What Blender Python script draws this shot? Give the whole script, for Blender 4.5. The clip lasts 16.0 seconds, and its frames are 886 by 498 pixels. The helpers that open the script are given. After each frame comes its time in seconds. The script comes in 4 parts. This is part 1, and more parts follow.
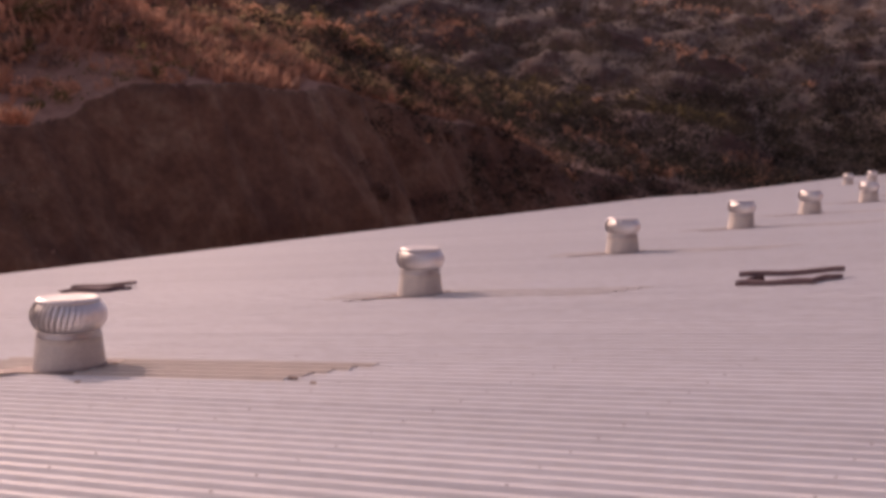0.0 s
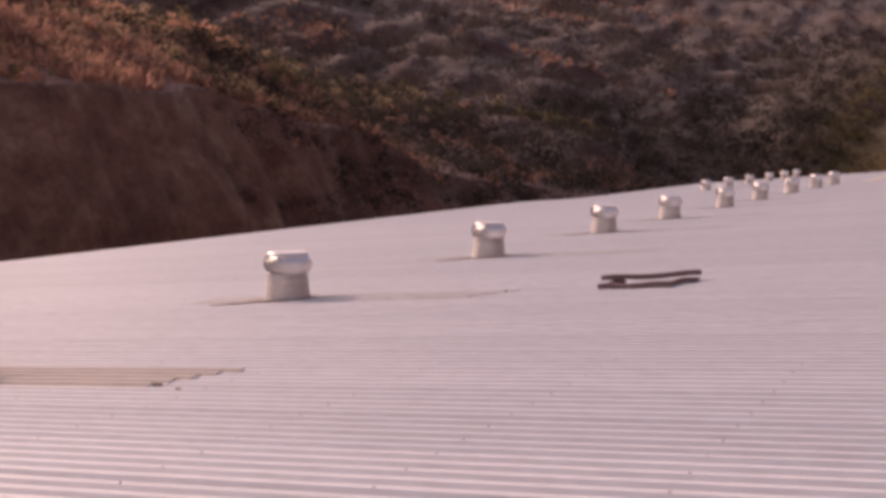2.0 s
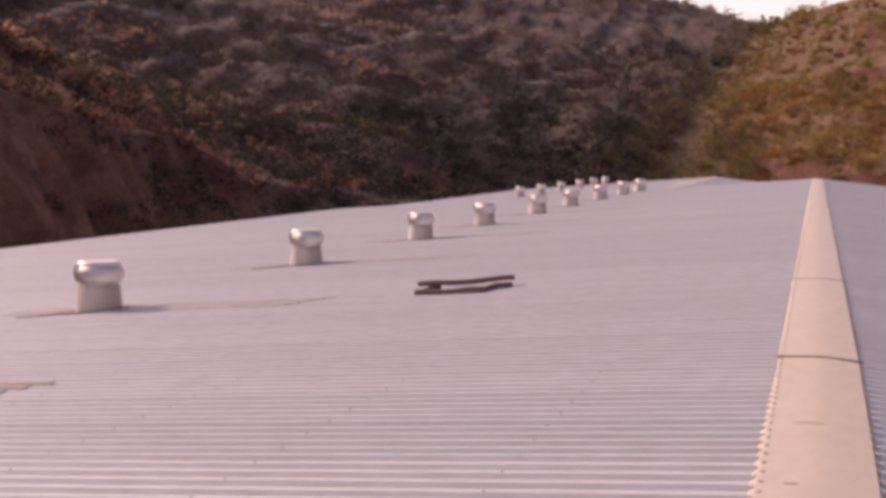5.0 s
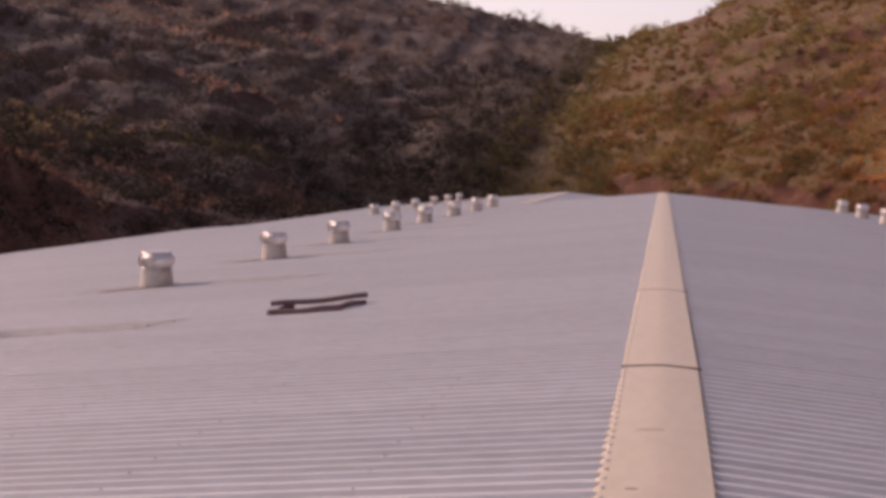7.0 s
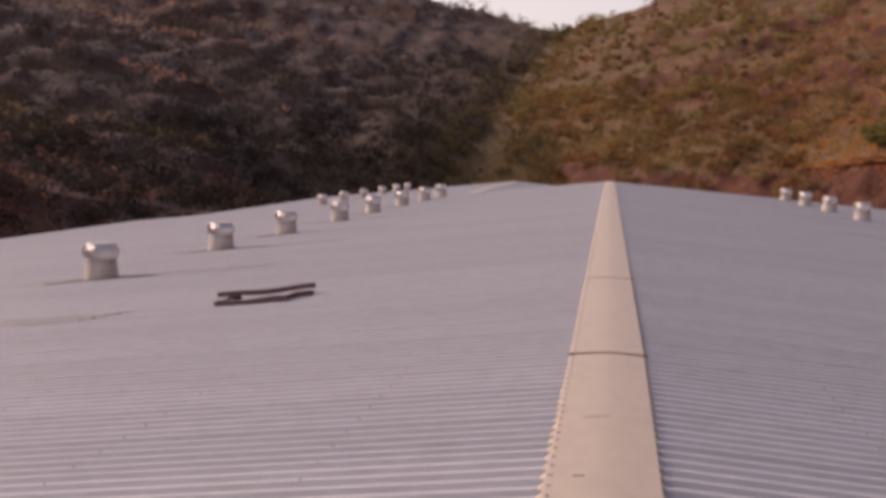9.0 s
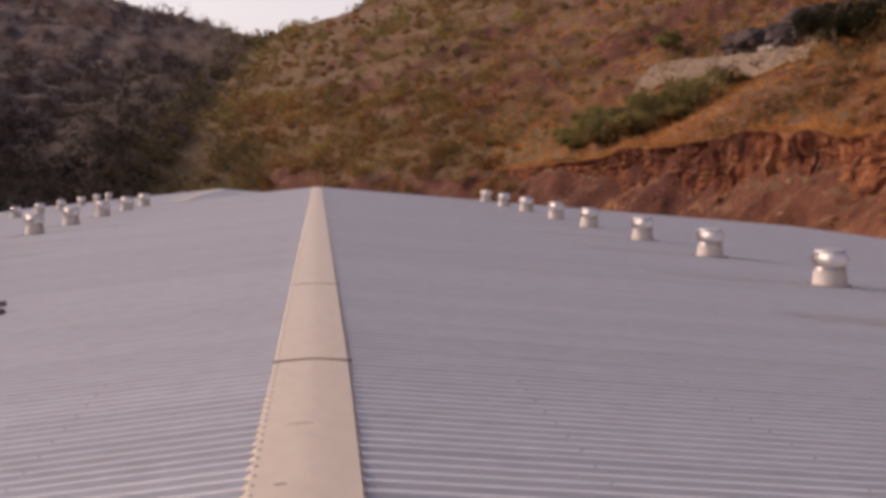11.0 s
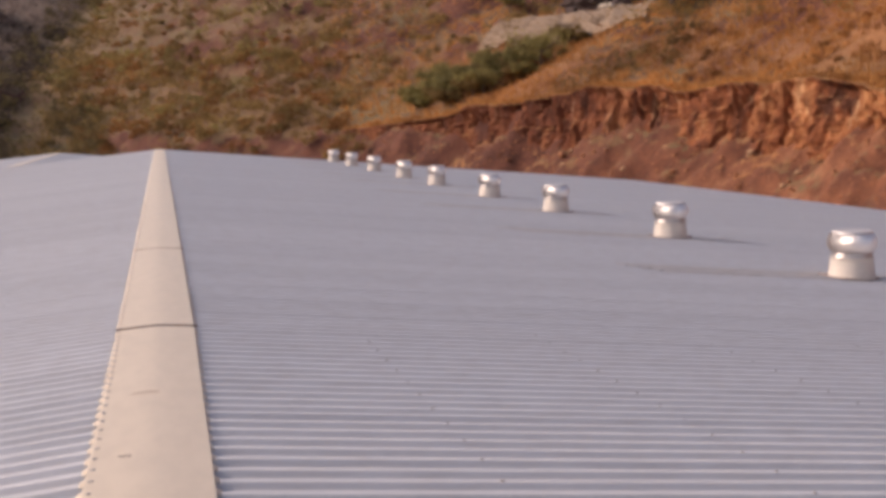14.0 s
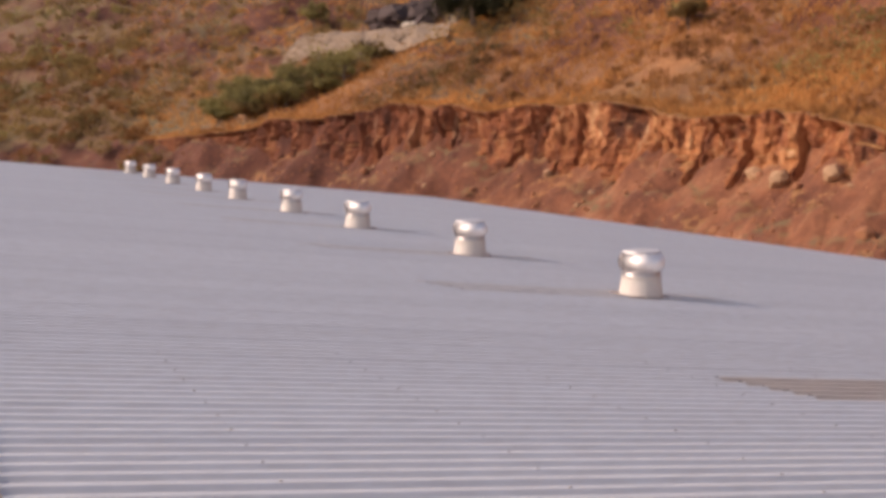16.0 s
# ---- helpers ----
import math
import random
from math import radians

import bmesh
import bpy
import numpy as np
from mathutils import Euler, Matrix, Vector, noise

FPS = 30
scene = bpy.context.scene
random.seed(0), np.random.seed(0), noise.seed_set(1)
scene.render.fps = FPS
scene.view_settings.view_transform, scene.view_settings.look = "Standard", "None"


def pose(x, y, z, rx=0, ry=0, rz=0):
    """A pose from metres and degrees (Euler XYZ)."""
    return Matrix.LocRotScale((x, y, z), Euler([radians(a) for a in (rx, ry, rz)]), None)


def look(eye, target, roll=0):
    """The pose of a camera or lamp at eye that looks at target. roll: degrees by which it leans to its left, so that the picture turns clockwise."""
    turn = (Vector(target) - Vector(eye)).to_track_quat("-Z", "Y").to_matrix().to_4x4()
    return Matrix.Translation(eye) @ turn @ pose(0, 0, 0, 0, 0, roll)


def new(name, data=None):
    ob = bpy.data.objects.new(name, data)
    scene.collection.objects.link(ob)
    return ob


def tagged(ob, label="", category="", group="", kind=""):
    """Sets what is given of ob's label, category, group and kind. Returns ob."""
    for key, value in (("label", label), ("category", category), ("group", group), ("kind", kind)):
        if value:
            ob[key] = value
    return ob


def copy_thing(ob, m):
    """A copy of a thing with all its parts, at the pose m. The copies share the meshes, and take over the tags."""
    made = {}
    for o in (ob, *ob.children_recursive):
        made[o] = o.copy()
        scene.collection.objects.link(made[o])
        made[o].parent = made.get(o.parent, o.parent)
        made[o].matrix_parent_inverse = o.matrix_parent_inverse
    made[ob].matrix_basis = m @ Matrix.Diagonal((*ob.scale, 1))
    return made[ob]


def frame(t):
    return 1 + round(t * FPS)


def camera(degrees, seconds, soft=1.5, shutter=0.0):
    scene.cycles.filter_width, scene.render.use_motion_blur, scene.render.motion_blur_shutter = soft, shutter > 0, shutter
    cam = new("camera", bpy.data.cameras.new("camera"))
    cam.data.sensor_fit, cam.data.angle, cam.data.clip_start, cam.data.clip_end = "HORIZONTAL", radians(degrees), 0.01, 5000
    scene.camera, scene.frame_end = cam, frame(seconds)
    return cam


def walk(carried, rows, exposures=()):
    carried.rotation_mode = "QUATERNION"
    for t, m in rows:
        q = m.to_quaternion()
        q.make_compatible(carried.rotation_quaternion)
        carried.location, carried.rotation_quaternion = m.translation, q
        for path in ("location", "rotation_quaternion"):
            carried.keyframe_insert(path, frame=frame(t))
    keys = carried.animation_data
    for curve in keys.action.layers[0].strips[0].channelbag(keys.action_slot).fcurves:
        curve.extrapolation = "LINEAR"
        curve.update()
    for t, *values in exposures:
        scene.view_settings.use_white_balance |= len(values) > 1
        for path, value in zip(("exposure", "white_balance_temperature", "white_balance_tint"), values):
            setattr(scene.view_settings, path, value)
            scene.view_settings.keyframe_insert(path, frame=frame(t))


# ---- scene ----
cam = camera(40.137, 16.0, soft=4.1)
PATH = [
    (0.0, pose(-0.180, 0.204, 1.550, 84.349, -0.300, 31.890)),
    (0.3, pose(-0.166, 0.166, 1.550, 84.315, -0.740, 30.820)),
    (0.5, pose(-0.159, 0.153, 1.552, 84.306, -0.889, 29.681)),
    (1.0, pose(-0.151, 0.148, 1.561, 84.372, -0.718, 28.057)),
    (1.5, pose(-0.143, 0.143, 1.562, 84.584, -0.835, 26.822)),
    (2.0, pose(-0.136, 0.143, 1.562, 84.595, -0.878, 25.705)),
    (2.5, pose(-0.127, 0.149, 1.557, 84.721, -0.856, 24.868)),
    (3.0, pose(-0.117, 0.141, 1.559, 84.879, -1.092, 23.403)),
    (3.5, pose(-0.092, 0.124, 1.571, 85.327, -1.248, 22.119)),
    (3.7, pose(-0.092, 0.124, 1.568, 85.355, -1.521, 21.139)),
    (5.8, pose(-0.077, 0.012, 1.587, 85.135, -0.773, 15.432)),
    (6.0, pose(-0.056, 0.013, 1.589, 85.685, -0.952, 14.838)),
    (6.5, pose(-0.035, -0.005, 1.593, 86.184, -1.270, 12.396)),
    (7.0, pose(-0.021, 0.001, 1.586, 86.003, -0.616, 10.272)),
    (7.5, pose(-0.014, 0.032, 1.581, 86.028, -0.773, 8.897)),
    (8.0, pose(-0.014, 0.007, 1.583, 85.648, -0.621, 9.277)),
    (10.3, pose(0.026, 0.056, 1.579, 85.622, -0.073, 0.320)),
    (10.5, pose(0.043, 0.061, 1.584, 85.648, -0.035, -1.517)),
    (10.7, pose(0.057, 0.041, 1.590, 85.723, 0.110, -3.420)),
    (11.0, pose(0.069, 0.000, 1.594, 85.802, 0.479, -5.887)),
    (11.5, pose(0.083, -0.005, 1.596, 85.767, 0.704, -6.637)),
    (12.0, pose(0.083, -0.001, 1.595, 85.364, 0.777, -7.151)),
    (12.5, pose(0.086, 0.006, 1.593, 85.278, 0.869, -7.438)),
    (13.0, pose(0.118, 0.144, 1.585, 84.896, 1.044, -9.644)),
    (13.5, pose(0.105, 0.041, 1.589, 84.633, 1.457, -11.630)),
    (13.7, pose(0.100, 0.057, 1.586, 84.296, 1.450, -12.530)),
    (14.0, pose(0.098, 0.087, 1.581, 83.785, 1.241, -13.068)),
    (14.3, pose(0.100, 0.072, 1.587, 83.870, 0.900, -16.420)),
    (14.5, pose(0.102, 0.061, 1.591, 83.591, 0.664, -17.340)),
    (14.7, pose(0.090, 0.066, 1.595, 83.740, 0.546, -18.280)),
    (15.0, pose(0.068, 0.074, 1.599, 83.919, 0.378, -18.590)),
    (15.5, pose(0.087, 0.027, 1.596, 84.373, -0.104, -20.287)),
    (16.0, pose(0.099, 0.097, 1.604, 84.423, -0.259, -22.318)),
]
walk(cam, PATH, exposures=[(0.0, 0.05, 7700, 42.0), (0.5, 0.29, 7650, 41.0), (3.5, 0.27, 7550, 38.0), (6.0, 0.26, 7400, 37.0), (6.5, 0.05, 7375, 36.5), (7.0, -0.04, 7350, 36.0), (8.0, -0.1, 7300, 34.0), (10.5, -0.12, 7150, 28.5), (11.0, -0.04, 7100, 28.0), (12.0, -0.04, 7050, 25.0), (12.5, -0.07, 7000, 24.0), (13.0, 0.11, 6950, 22.5), (13.5, 0.16, 6900, 21.5), (14.0, 0.33, 6900, 21.0), (15.5, 0.40, 6900, 21.0), (16.0, 0.51, 6900, 20.0)])

# ---- sky and sun ----
SUN_EL, SUN_AZ = radians(27.5), radians(-71)          # azimuth from +y, clockwise
to_sun = Vector((math.sin(SUN_AZ) * math.cos(SUN_EL), math.cos(SUN_AZ) * math.cos(SUN_EL), math.sin(SUN_EL)))
world = bpy.data.worlds.new("world")
scene.world = world
world.use_nodes = True
wn = world.node_tree
sky = wn.nodes.new("ShaderNodeTexSky")
sky.sky_type = "NISHITA"
sky.sun_disc = False
sky.sun_elevation, sky.sun_rotation = SUN_EL, SUN_AZ
sky.air_density, sky.dust_density, sky.ozone_density = 1.0, 3.4, 1.0
# white haze, thickest towards the horizon all round
aim = wn.nodes.new("ShaderNodeSeparateXYZ")
wn.links.new(wn.nodes.new("ShaderNodeTexCoord").outputs["Generated"], aim.inputs[0])
haze = wn.nodes.new("ShaderNodeValToRGB")
for e, (p, c) in zip(haze.color_ramp.elements, ((0.0, (1.0, 0.97, 0.98, 1)), (0.75, (0.0, 0.0, 0.0, 1)))):
    e.position, e.color = p, c
haze.color_ramp.interpolation = "EASE"
wn.links.new(aim.outputs[2], haze.inputs[0])
hazy = wn.nodes.new("ShaderNodeMix")
hazy.data_type, hazy.blend_type = "RGBA", "ADD"
thicker = wn.nodes.new("ShaderNodeVectorMath")
thicker.operation = "SCALE"
thicker.inputs[3].default_value = 3.6
wn.links.new(haze.outputs[0], thicker.inputs[0])
hazy.inputs[0].default_value = 1.0
wn.links.new(sky.outputs[0], hazy.inputs[6])
wn.links.new(thicker.outputs[0], hazy.inputs[7])
wn.links.new(hazy.outputs[2], wn.nodes["Background"].inputs[0])
wn.nodes["Background"].inputs[1].default_value = 0.12
sun = new("sun", bpy.data.lights.new("sun", "SUN"))
sun.data.energy, sun.data.angle, sun.data.color = 2.3, radians(0.6), (1.0, 0.87, 0.75)
sun.matrix_world = look(to_sun * 100, (0, 0, 0))


# ---- materials ----
def material(name, rough=0.6, metal=0.0):
    m = bpy.data.materials.new(name)
    m.use_nodes = True
    b = m.node_tree.nodes["Principled BSDF"]
    b.inputs["Roughness"].default_value, b.inputs["Metallic"].default_value = rough, metal
    return m, m.node_tree, b


def coords(nt, scale, world_space=True):
    mp = nt.nodes.new("ShaderNodeMapping")
    mp.inputs["Scale"].default_value = scale
    if world_space:
        nt.links.new(nt.nodes.new("ShaderNodeNewGeometry").outputs["Position"], mp.inputs[0])
    else:
        nt.links.new(nt.nodes.new("ShaderNodeTexCoord").outputs["Object"], mp.inputs[0])
    return mp.outputs[0]


def tex_noise(nt, scale, detail=5, stretch=(1, 1, 1), rough=0.6, world_space=True):
    n = nt.nodes.new("ShaderNodeTexNoise")
    n.inputs["Scale"].default_value, n.inputs["Detail"].default_value, n.inputs["Roughness"].default_value = scale, detail, rough
    nt.links.new(coords(nt, stretch, world_space), n.inputs["Vector"])
    return n.outputs["Fac"]


def ramp(nt, fac, stops):
    r = nt.nodes.new("ShaderNodeValToRGB")
    while len(r.color_ramp.elements) < len(stops):
        r.color_ramp.elements.new(0.5)
    for e, (p, c) in zip(r.color_ramp.elements, stops):
        e.position = p
        e.color = (*c, 1) if len(c) == 3 else c
    nt.links.new(fac, r.inputs[0])
    return r.outputs[0]


def blend(nt, fac, a, b, mode="MIX"):
    n = nt.nodes.new("ShaderNodeMix")
    n.data_type, n.blend_type = "RGBA", mode
    for sock, val in ((n.inputs[0], fac), (n.inputs[6], a), (n.inputs[7], b)):
        if isinstance(val, (int, float)):
            sock.default_value = val
        elif isinstance(val, tuple):
            sock.default_value = (*val, 1)
        else:
            nt.links.new(val, sock)
    return n.outputs[2]


def bump(nt, b, height, strength, distance):
    n = nt.nodes.new("ShaderNodeBump")
    n.inputs["Strength"].default_value, n.inputs["Distance"].default_value = strength, distance
    nt.links.new(height, n.inputs["Height"])
    nt.links.new(n.outputs[0], b.inputs["Normal"])


def object_random(nt):
    return nt.nodes.new("ShaderNodeObjectInfo").outputs["Random"]


def roof_metal():
    m, nt, b = material("painted_roof_sheet", 0.42)
    streak = tex_noise(nt, 1.0, 6, (0.12, 2.4, 1.0))
    fine = tex_noise(nt, 14.0, 4, (0.3, 1.0, 1.0))
    per = ramp(nt, object_random(nt), [(0, (0.60, 0.60, 0.61)), (1, (0.645, 0.645, 0.655))])
    col = blend(nt, 1.0, per, ramp(nt, streak, [(0.3, (0.935, 0.935, 0.94)), (0.7, (1, 1, 1))]), "MULTIPLY")
    col = blend(nt, 1.0, col, ramp(nt, fine, [(0.25, (0.9, 0.88, 0.86)), (0.6, (1, 1, 1))]), "MULTIPLY")
    nt.links.new(col, b.inputs["Base Color"])
    nt.links.new(ramp(nt, streak, [(0.2, (0.56, 0.56, 0.56)), (0.8, (0.46, 0.46, 0.46))]), b.inputs["Roughness"])
    b.inputs["Specular IOR Level"].default_value = 0.32
    bump(nt, b, fine, 0.08, 0.01)
    return m


def plain(name, colour, rough, metal=0.0, spots=0.25, scale=6.0, bumpy=0.1, stretch=(1, 1, 1), low=0.75, world_space=True):
    """A painted or raw surface with dirt at two scales."""
    m, nt, b = material(name, rough, metal)
    a = tex_noise(nt, scale, 6, stretch, world_space=world_space)
    c = tex_noise(nt, scale * 7, 4, stretch, world_space=world_space)
    dirt = blend(nt, spots, (1, 1, 1), ramp(nt, a, [(0.3, (low, low, low)), (0.65, (1, 1, 1))]), "MULTIPLY")
    col = blend(nt, 1.0, colour, dirt, "MULTIPLY")
    col = blend(nt, spots, col, ramp(nt, c, [(0.35, tuple(0.7 * v for v in colour)), (0.6, colour)]), "MIX")
    nt.links.new(col, b.inputs["Base Color"])
    bump(nt, b, c, bumpy, 0.02)
    return m


def add(nt, a, b):
    n = nt.nodes.new("ShaderNodeMath")
    nt.links.new(a, n.inputs[0])
    nt.links.new(b, n.inputs[1])
    return n.outputs[0]


def multiply(nt, a, k):
    n = nt.nodes.new("ShaderNodeMath")
    n.operation = "MULTIPLY"
    nt.links.new(a, n.inputs[0])
    n.inputs[1].default_value = k
    return n.outputs[0]


def dark_soil(nt):
    """How far the red earth turns to darker purple-brown, up the valley."""
    place = nt.nodes.new("ShaderNodeSeparateXYZ")
    nt.links.new(nt.nodes.new("ShaderNodeNewGeometry").outputs["Position"], place.inputs[0])
    n = nt.nodes.new("ShaderNodeMapRange")
    for i, v in zip((1, 2, 3, 4), (66.0, 98.0, 0.0, 1.0)):
        n.inputs[i].default_value = v
    nt.links.new(place.outputs[1], n.inputs[0])
    return n.outputs[0]


def ground_material():
    m, nt, b = material("hillside", 0.95)
    big = tex_noise(nt, 0.045, 7, rough=0.62)
    mid = tex_noise(nt, 0.35, 7, rough=0.65)
    small = tex_noise(nt, 2.2, 6, rough=0.7)
    # the western hillside carries more scrub; shade and haze are painted into its colours
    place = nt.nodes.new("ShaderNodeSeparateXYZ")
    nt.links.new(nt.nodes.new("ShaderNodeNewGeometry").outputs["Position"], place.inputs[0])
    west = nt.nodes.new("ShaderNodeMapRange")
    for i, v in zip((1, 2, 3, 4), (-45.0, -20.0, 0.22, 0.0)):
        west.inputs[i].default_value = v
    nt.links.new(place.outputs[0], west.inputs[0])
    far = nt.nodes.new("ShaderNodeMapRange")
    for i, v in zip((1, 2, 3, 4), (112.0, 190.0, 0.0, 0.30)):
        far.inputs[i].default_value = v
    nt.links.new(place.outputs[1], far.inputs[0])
    west_scrub_shade = west.outputs[0]
    cover = add(nt, west_scrub_shade, far.outputs[0])
    grass = ramp(nt, small, [(0.3, (0.25, 0.103, 0.038)), (0.5, (0.33, 0.142, 0.051)), (0.72, (0.43, 0.20, 0.072))])
    soil = ramp(nt, small, [(0.28, (0.17, 0.064, 0.029)), (0.5, (0.26, 0.105, 0.043)), (0.75, (0.36, 0.175, 0.075))])
    scrub = ramp(nt, small, [(0.3, (0.14, 0.082, 0.039)), (0.7, (0.205, 0.122, 0.058))])
    # green flushes of low growth on the eastern slope
    flush = tex_noise(nt, 0.11, 5, rough=0.6)
    green = ramp(nt, small, [(0.3, (0.10, 0.085, 0.037)), (0.7, (0.16, 0.135, 0.06))])
    scrub = blend(nt, ramp(nt, flush, [(0.48, (0, 0, 0)), (0.64, (0.75, 0.75, 0.75))]), scrub, green)
    # westwards: dry reddish grass near by, dense thorn forest further up the valley
    nearby = nt.nodes.new("ShaderNodeMapRange")
    for i, v in zip((1, 2, 3, 4), (80.0, 150.0, 1.0, 0.0)):
        nearby.inputs[i].default_value = v
    nt.links.new(place.outputs[1], nearby.inputs[0])
    # haze over the hill is painted into both of these tones
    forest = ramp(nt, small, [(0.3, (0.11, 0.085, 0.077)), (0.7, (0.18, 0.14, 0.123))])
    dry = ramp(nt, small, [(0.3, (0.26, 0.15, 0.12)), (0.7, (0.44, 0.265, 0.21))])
    scrub = blend(nt, multiply(nt, west_scrub_shade, 4.5), scrub, blend(nt, nearby.outputs[0], forest, dry))
    col = blend(nt, ramp(nt, mid, [(0.54, (0, 0, 0)), (0.70, (1, 1, 1))]), grass, soil)
    col = blend(nt, ramp(nt, add(nt, big, cover), [(0.43, (0, 0, 0)), (0.55, (0.92, 0.92, 0.92))]), col, scrub)
    sep = nt.nodes.new("ShaderNodeSeparateXYZ")
    nt.links.new(nt.nodes.new("ShaderNodeNewGeometry").outputs["True Normal"], sep.inputs[0])
    # faces too steep for grass show red earth and pale rock
    rock = ramp(nt, mid, [(0.36, (0.14, 0.046, 0.022)), (0.54, (0.25, 0.092, 0.042)), (0.72, (0.36, 0.17, 0.083))])
    rock = blend(nt, 0.6, rock, ramp(nt, small, [(0.3, (0.35, 0.3, 0.3)), (0.65, (1, 1, 1))]), "MULTIPLY")
    rock = blend(nt, dark_soil(nt), rock, blend(nt, 1.0, rock, (0.58, 0.52, 0.60), "MULTIPLY"))
    # the west bank's sky-lit shade and haze, painted as a cooler tint
    rock = blend(nt, multiply(nt, west_scrub_shade, 4.5), rock, blend(nt, 1.0, rock, (0.85, 1.25, 1.85), "MULTIPLY"))
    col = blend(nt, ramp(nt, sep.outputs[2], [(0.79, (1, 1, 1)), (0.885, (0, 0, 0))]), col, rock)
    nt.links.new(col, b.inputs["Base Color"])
    bump(nt, b, small, 0.6, 0.35)
    return m


def leaf_material(name, a, c, rough=0.75, through_light=0.48):
    m, nt, b = material(name, rough)
    rnd = nt.nodes.new("ShaderNodeNewGeometry").outputs["Random Per Island"]
    col = ramp(nt, rnd, [(0, a), (1, c)])
    patch = tex_noise(nt, 0.09, 4)
    col = blend(nt, 1.0, col, ramp(nt, patch, [(0.35, (0.55, 0.5, 0.5)), (0.65, (1.15, 1.05, 0.9))]), "MULTIPLY")
    nt.links.new(col, b.inputs["Base Color"])
    b.inputs["Specular IOR Level"].default_value = 0.15
    # thin dry leaves let light through
    glow = nt.nodes.new("ShaderNodeBsdfTranslucent")
    nt.links.new(col, glow.inputs["Color"])
    mix = nt.nodes.new("ShaderNodeMixShader")
    mix.inputs[0].default_value = through_light
    nt.links.new(b.outputs[0], mix.inputs[1])
    nt.links.new(glow.outputs[0], mix.inputs[2])
    nt.links.new(mix.outputs[0], nt.nodes["Material Output"].inputs["Surface"])
    return m


def cliff_material():
    m, nt, b = material("cut_red_earth", 0.95)
    tall = tex_noise(nt, 0.55, 6, (1, 1, 0.35), 0.62)
    small = tex_noise(nt, 3.0, 6, (1, 1, 0.6), 0.7)
    col = ramp(nt, tall, [(0.34, (0.10, 0.031, 0.014)), (0.49, (0.34, 0.115, 0.042)), (0.60, (0.52, 0.22, 0.084)), (0.71, (0.68, 0.41, 0.21))])
    col = blend(nt, 0.8, col, ramp(nt, small, [(0.3, (0.35, 0.28, 0.25)), (0.62, (1, 1, 1))]), "MULTIPLY")
    sep = nt.nodes.new("ShaderNodeSeparateXYZ")
    nt.links.new(nt.nodes.new("ShaderNodeNewGeometry").outputs["True Normal"], sep.inputs[0])
    pale = tex_noise(nt, 0.8, 5, (1, 1, 0.22), 0.6)
    col = blend(nt, ramp(nt, pale, [(0.60, (0, 0, 0)), (0.68, (0.75, 0.75, 0.75))]), col, ramp(nt, small, [(0.3, (0.36, 0.19, 0.09)), (0.65, (0.66, 0.43, 0.24))]))
    col = blend(nt, dark_soil(nt), col, blend(nt, 1.0, col, (0.60, 0.52, 0.56), "MULTIPLY"))
    turf = ramp(nt, small, [(0.3, (0.16, 0.068, 0.022)), (0.7, (0.42, 0.21, 0.07))])
    col = blend(nt, ramp(nt, sep.outputs[2], [(0.75, (0, 0, 0)), (0.9, (1, 1, 1))]), col, turf)
    nt.links.new(col, b.inputs["Base Color"])
    bump(nt, b, small, 0.8, 0.25)
    return m


M_CLIFF = cliff_material()
M_ROOF = roof_metal()
M_SMUDGE = plain("brown_smudge", (0.56, 0.455, 0.355), 0.7, 0.0, 0.5, 8.0)
M_CAP = plain("cream_ridge_flashing", (0.65, 0.55, 0.43), 0.5, 0.0, 0.22, 1.2, 0.03, (1, 0.4, 1), 0.8)
M_THROAT = plain("pale_metal_throat", (0.60, 0.548, 0.495), 0.6, 0.1, 0.5, 5.0, 0.1, low=0.8, world_space=False)
M_ALU = plain("spun_aluminium", (0.88, 0.85, 0.84), 0.5, 0.8, 0.3, 9.0, 0.03, low=0.85, world_space=False)
M_TOP = plain("weathered_aluminium_plate", (0.72, 0.68, 0.66), 0.5, 0.6, 0.35, 7.0, 0.05, low=0.8, world_space=False)
M_COLLAR = plain("grey_metal_collar", (0.50, 0.47, 0.46), 0.36, 0.9, 0.3, 9.0, 0.03, low=0.8, world_space=False)
M_SKIRT = plain("dark_brown_flashing", (0.30, 0.23, 0.21), 0.7, 0.2, 0.6, 5.0, 0.2, low=0.6, world_space=False)
M_DULL = plain("dull_metal", (0.55, 0.51, 0.51), 0.55, 0.4)
M_APRON = plain("weathered_translucent_sheet", (0.52, 0.445, 0.385), 0.5, 0.0, 0.5, 1.2, 0.1, (0.4, 3, 1), 0.6)
M_APRON_FAINT = plain("slightly_stained_sheet", (0.595, 0.56, 0.535), 0.45, 0.0, 0.6, 1.2, 0.1, (0.4, 3, 1), 0.75)
M_SEAL = plain("dark_sealant", (0.13, 0.075, 0.06), 0.8)
M_SEAL_PALE = plain("pale_sealant", (0.36, 0.25, 0.18), 0.8)
M_SCREW = plain("zinc_screw", (0.36, 0.33, 0.32), 0.45, 0.4)
M_PLANK = plain("dark_weathered_board", (0.20, 0.125, 0.125), 0.8, 0.0, 0.8, 3.0, 0.4, (1, 8, 8), 0.5, False)
M_WALL = plain("wall_cladding", (0.55, 0.5, 0.45), 0.6, 0.0, 0.4, 0.5)
M_GROUND = ground_material()
M_ROCK = plain("red_brown_rock", (0.35, 0.15, 0.07), 0.9, 0.0, 0.9, 1.2, 0.8, low=0.4)
M_PALE = plain("pale_rock", (0.48, 0.29, 0.16), 0.9, 0.0, 0.9, 1.2, 0.8, low=0.45)
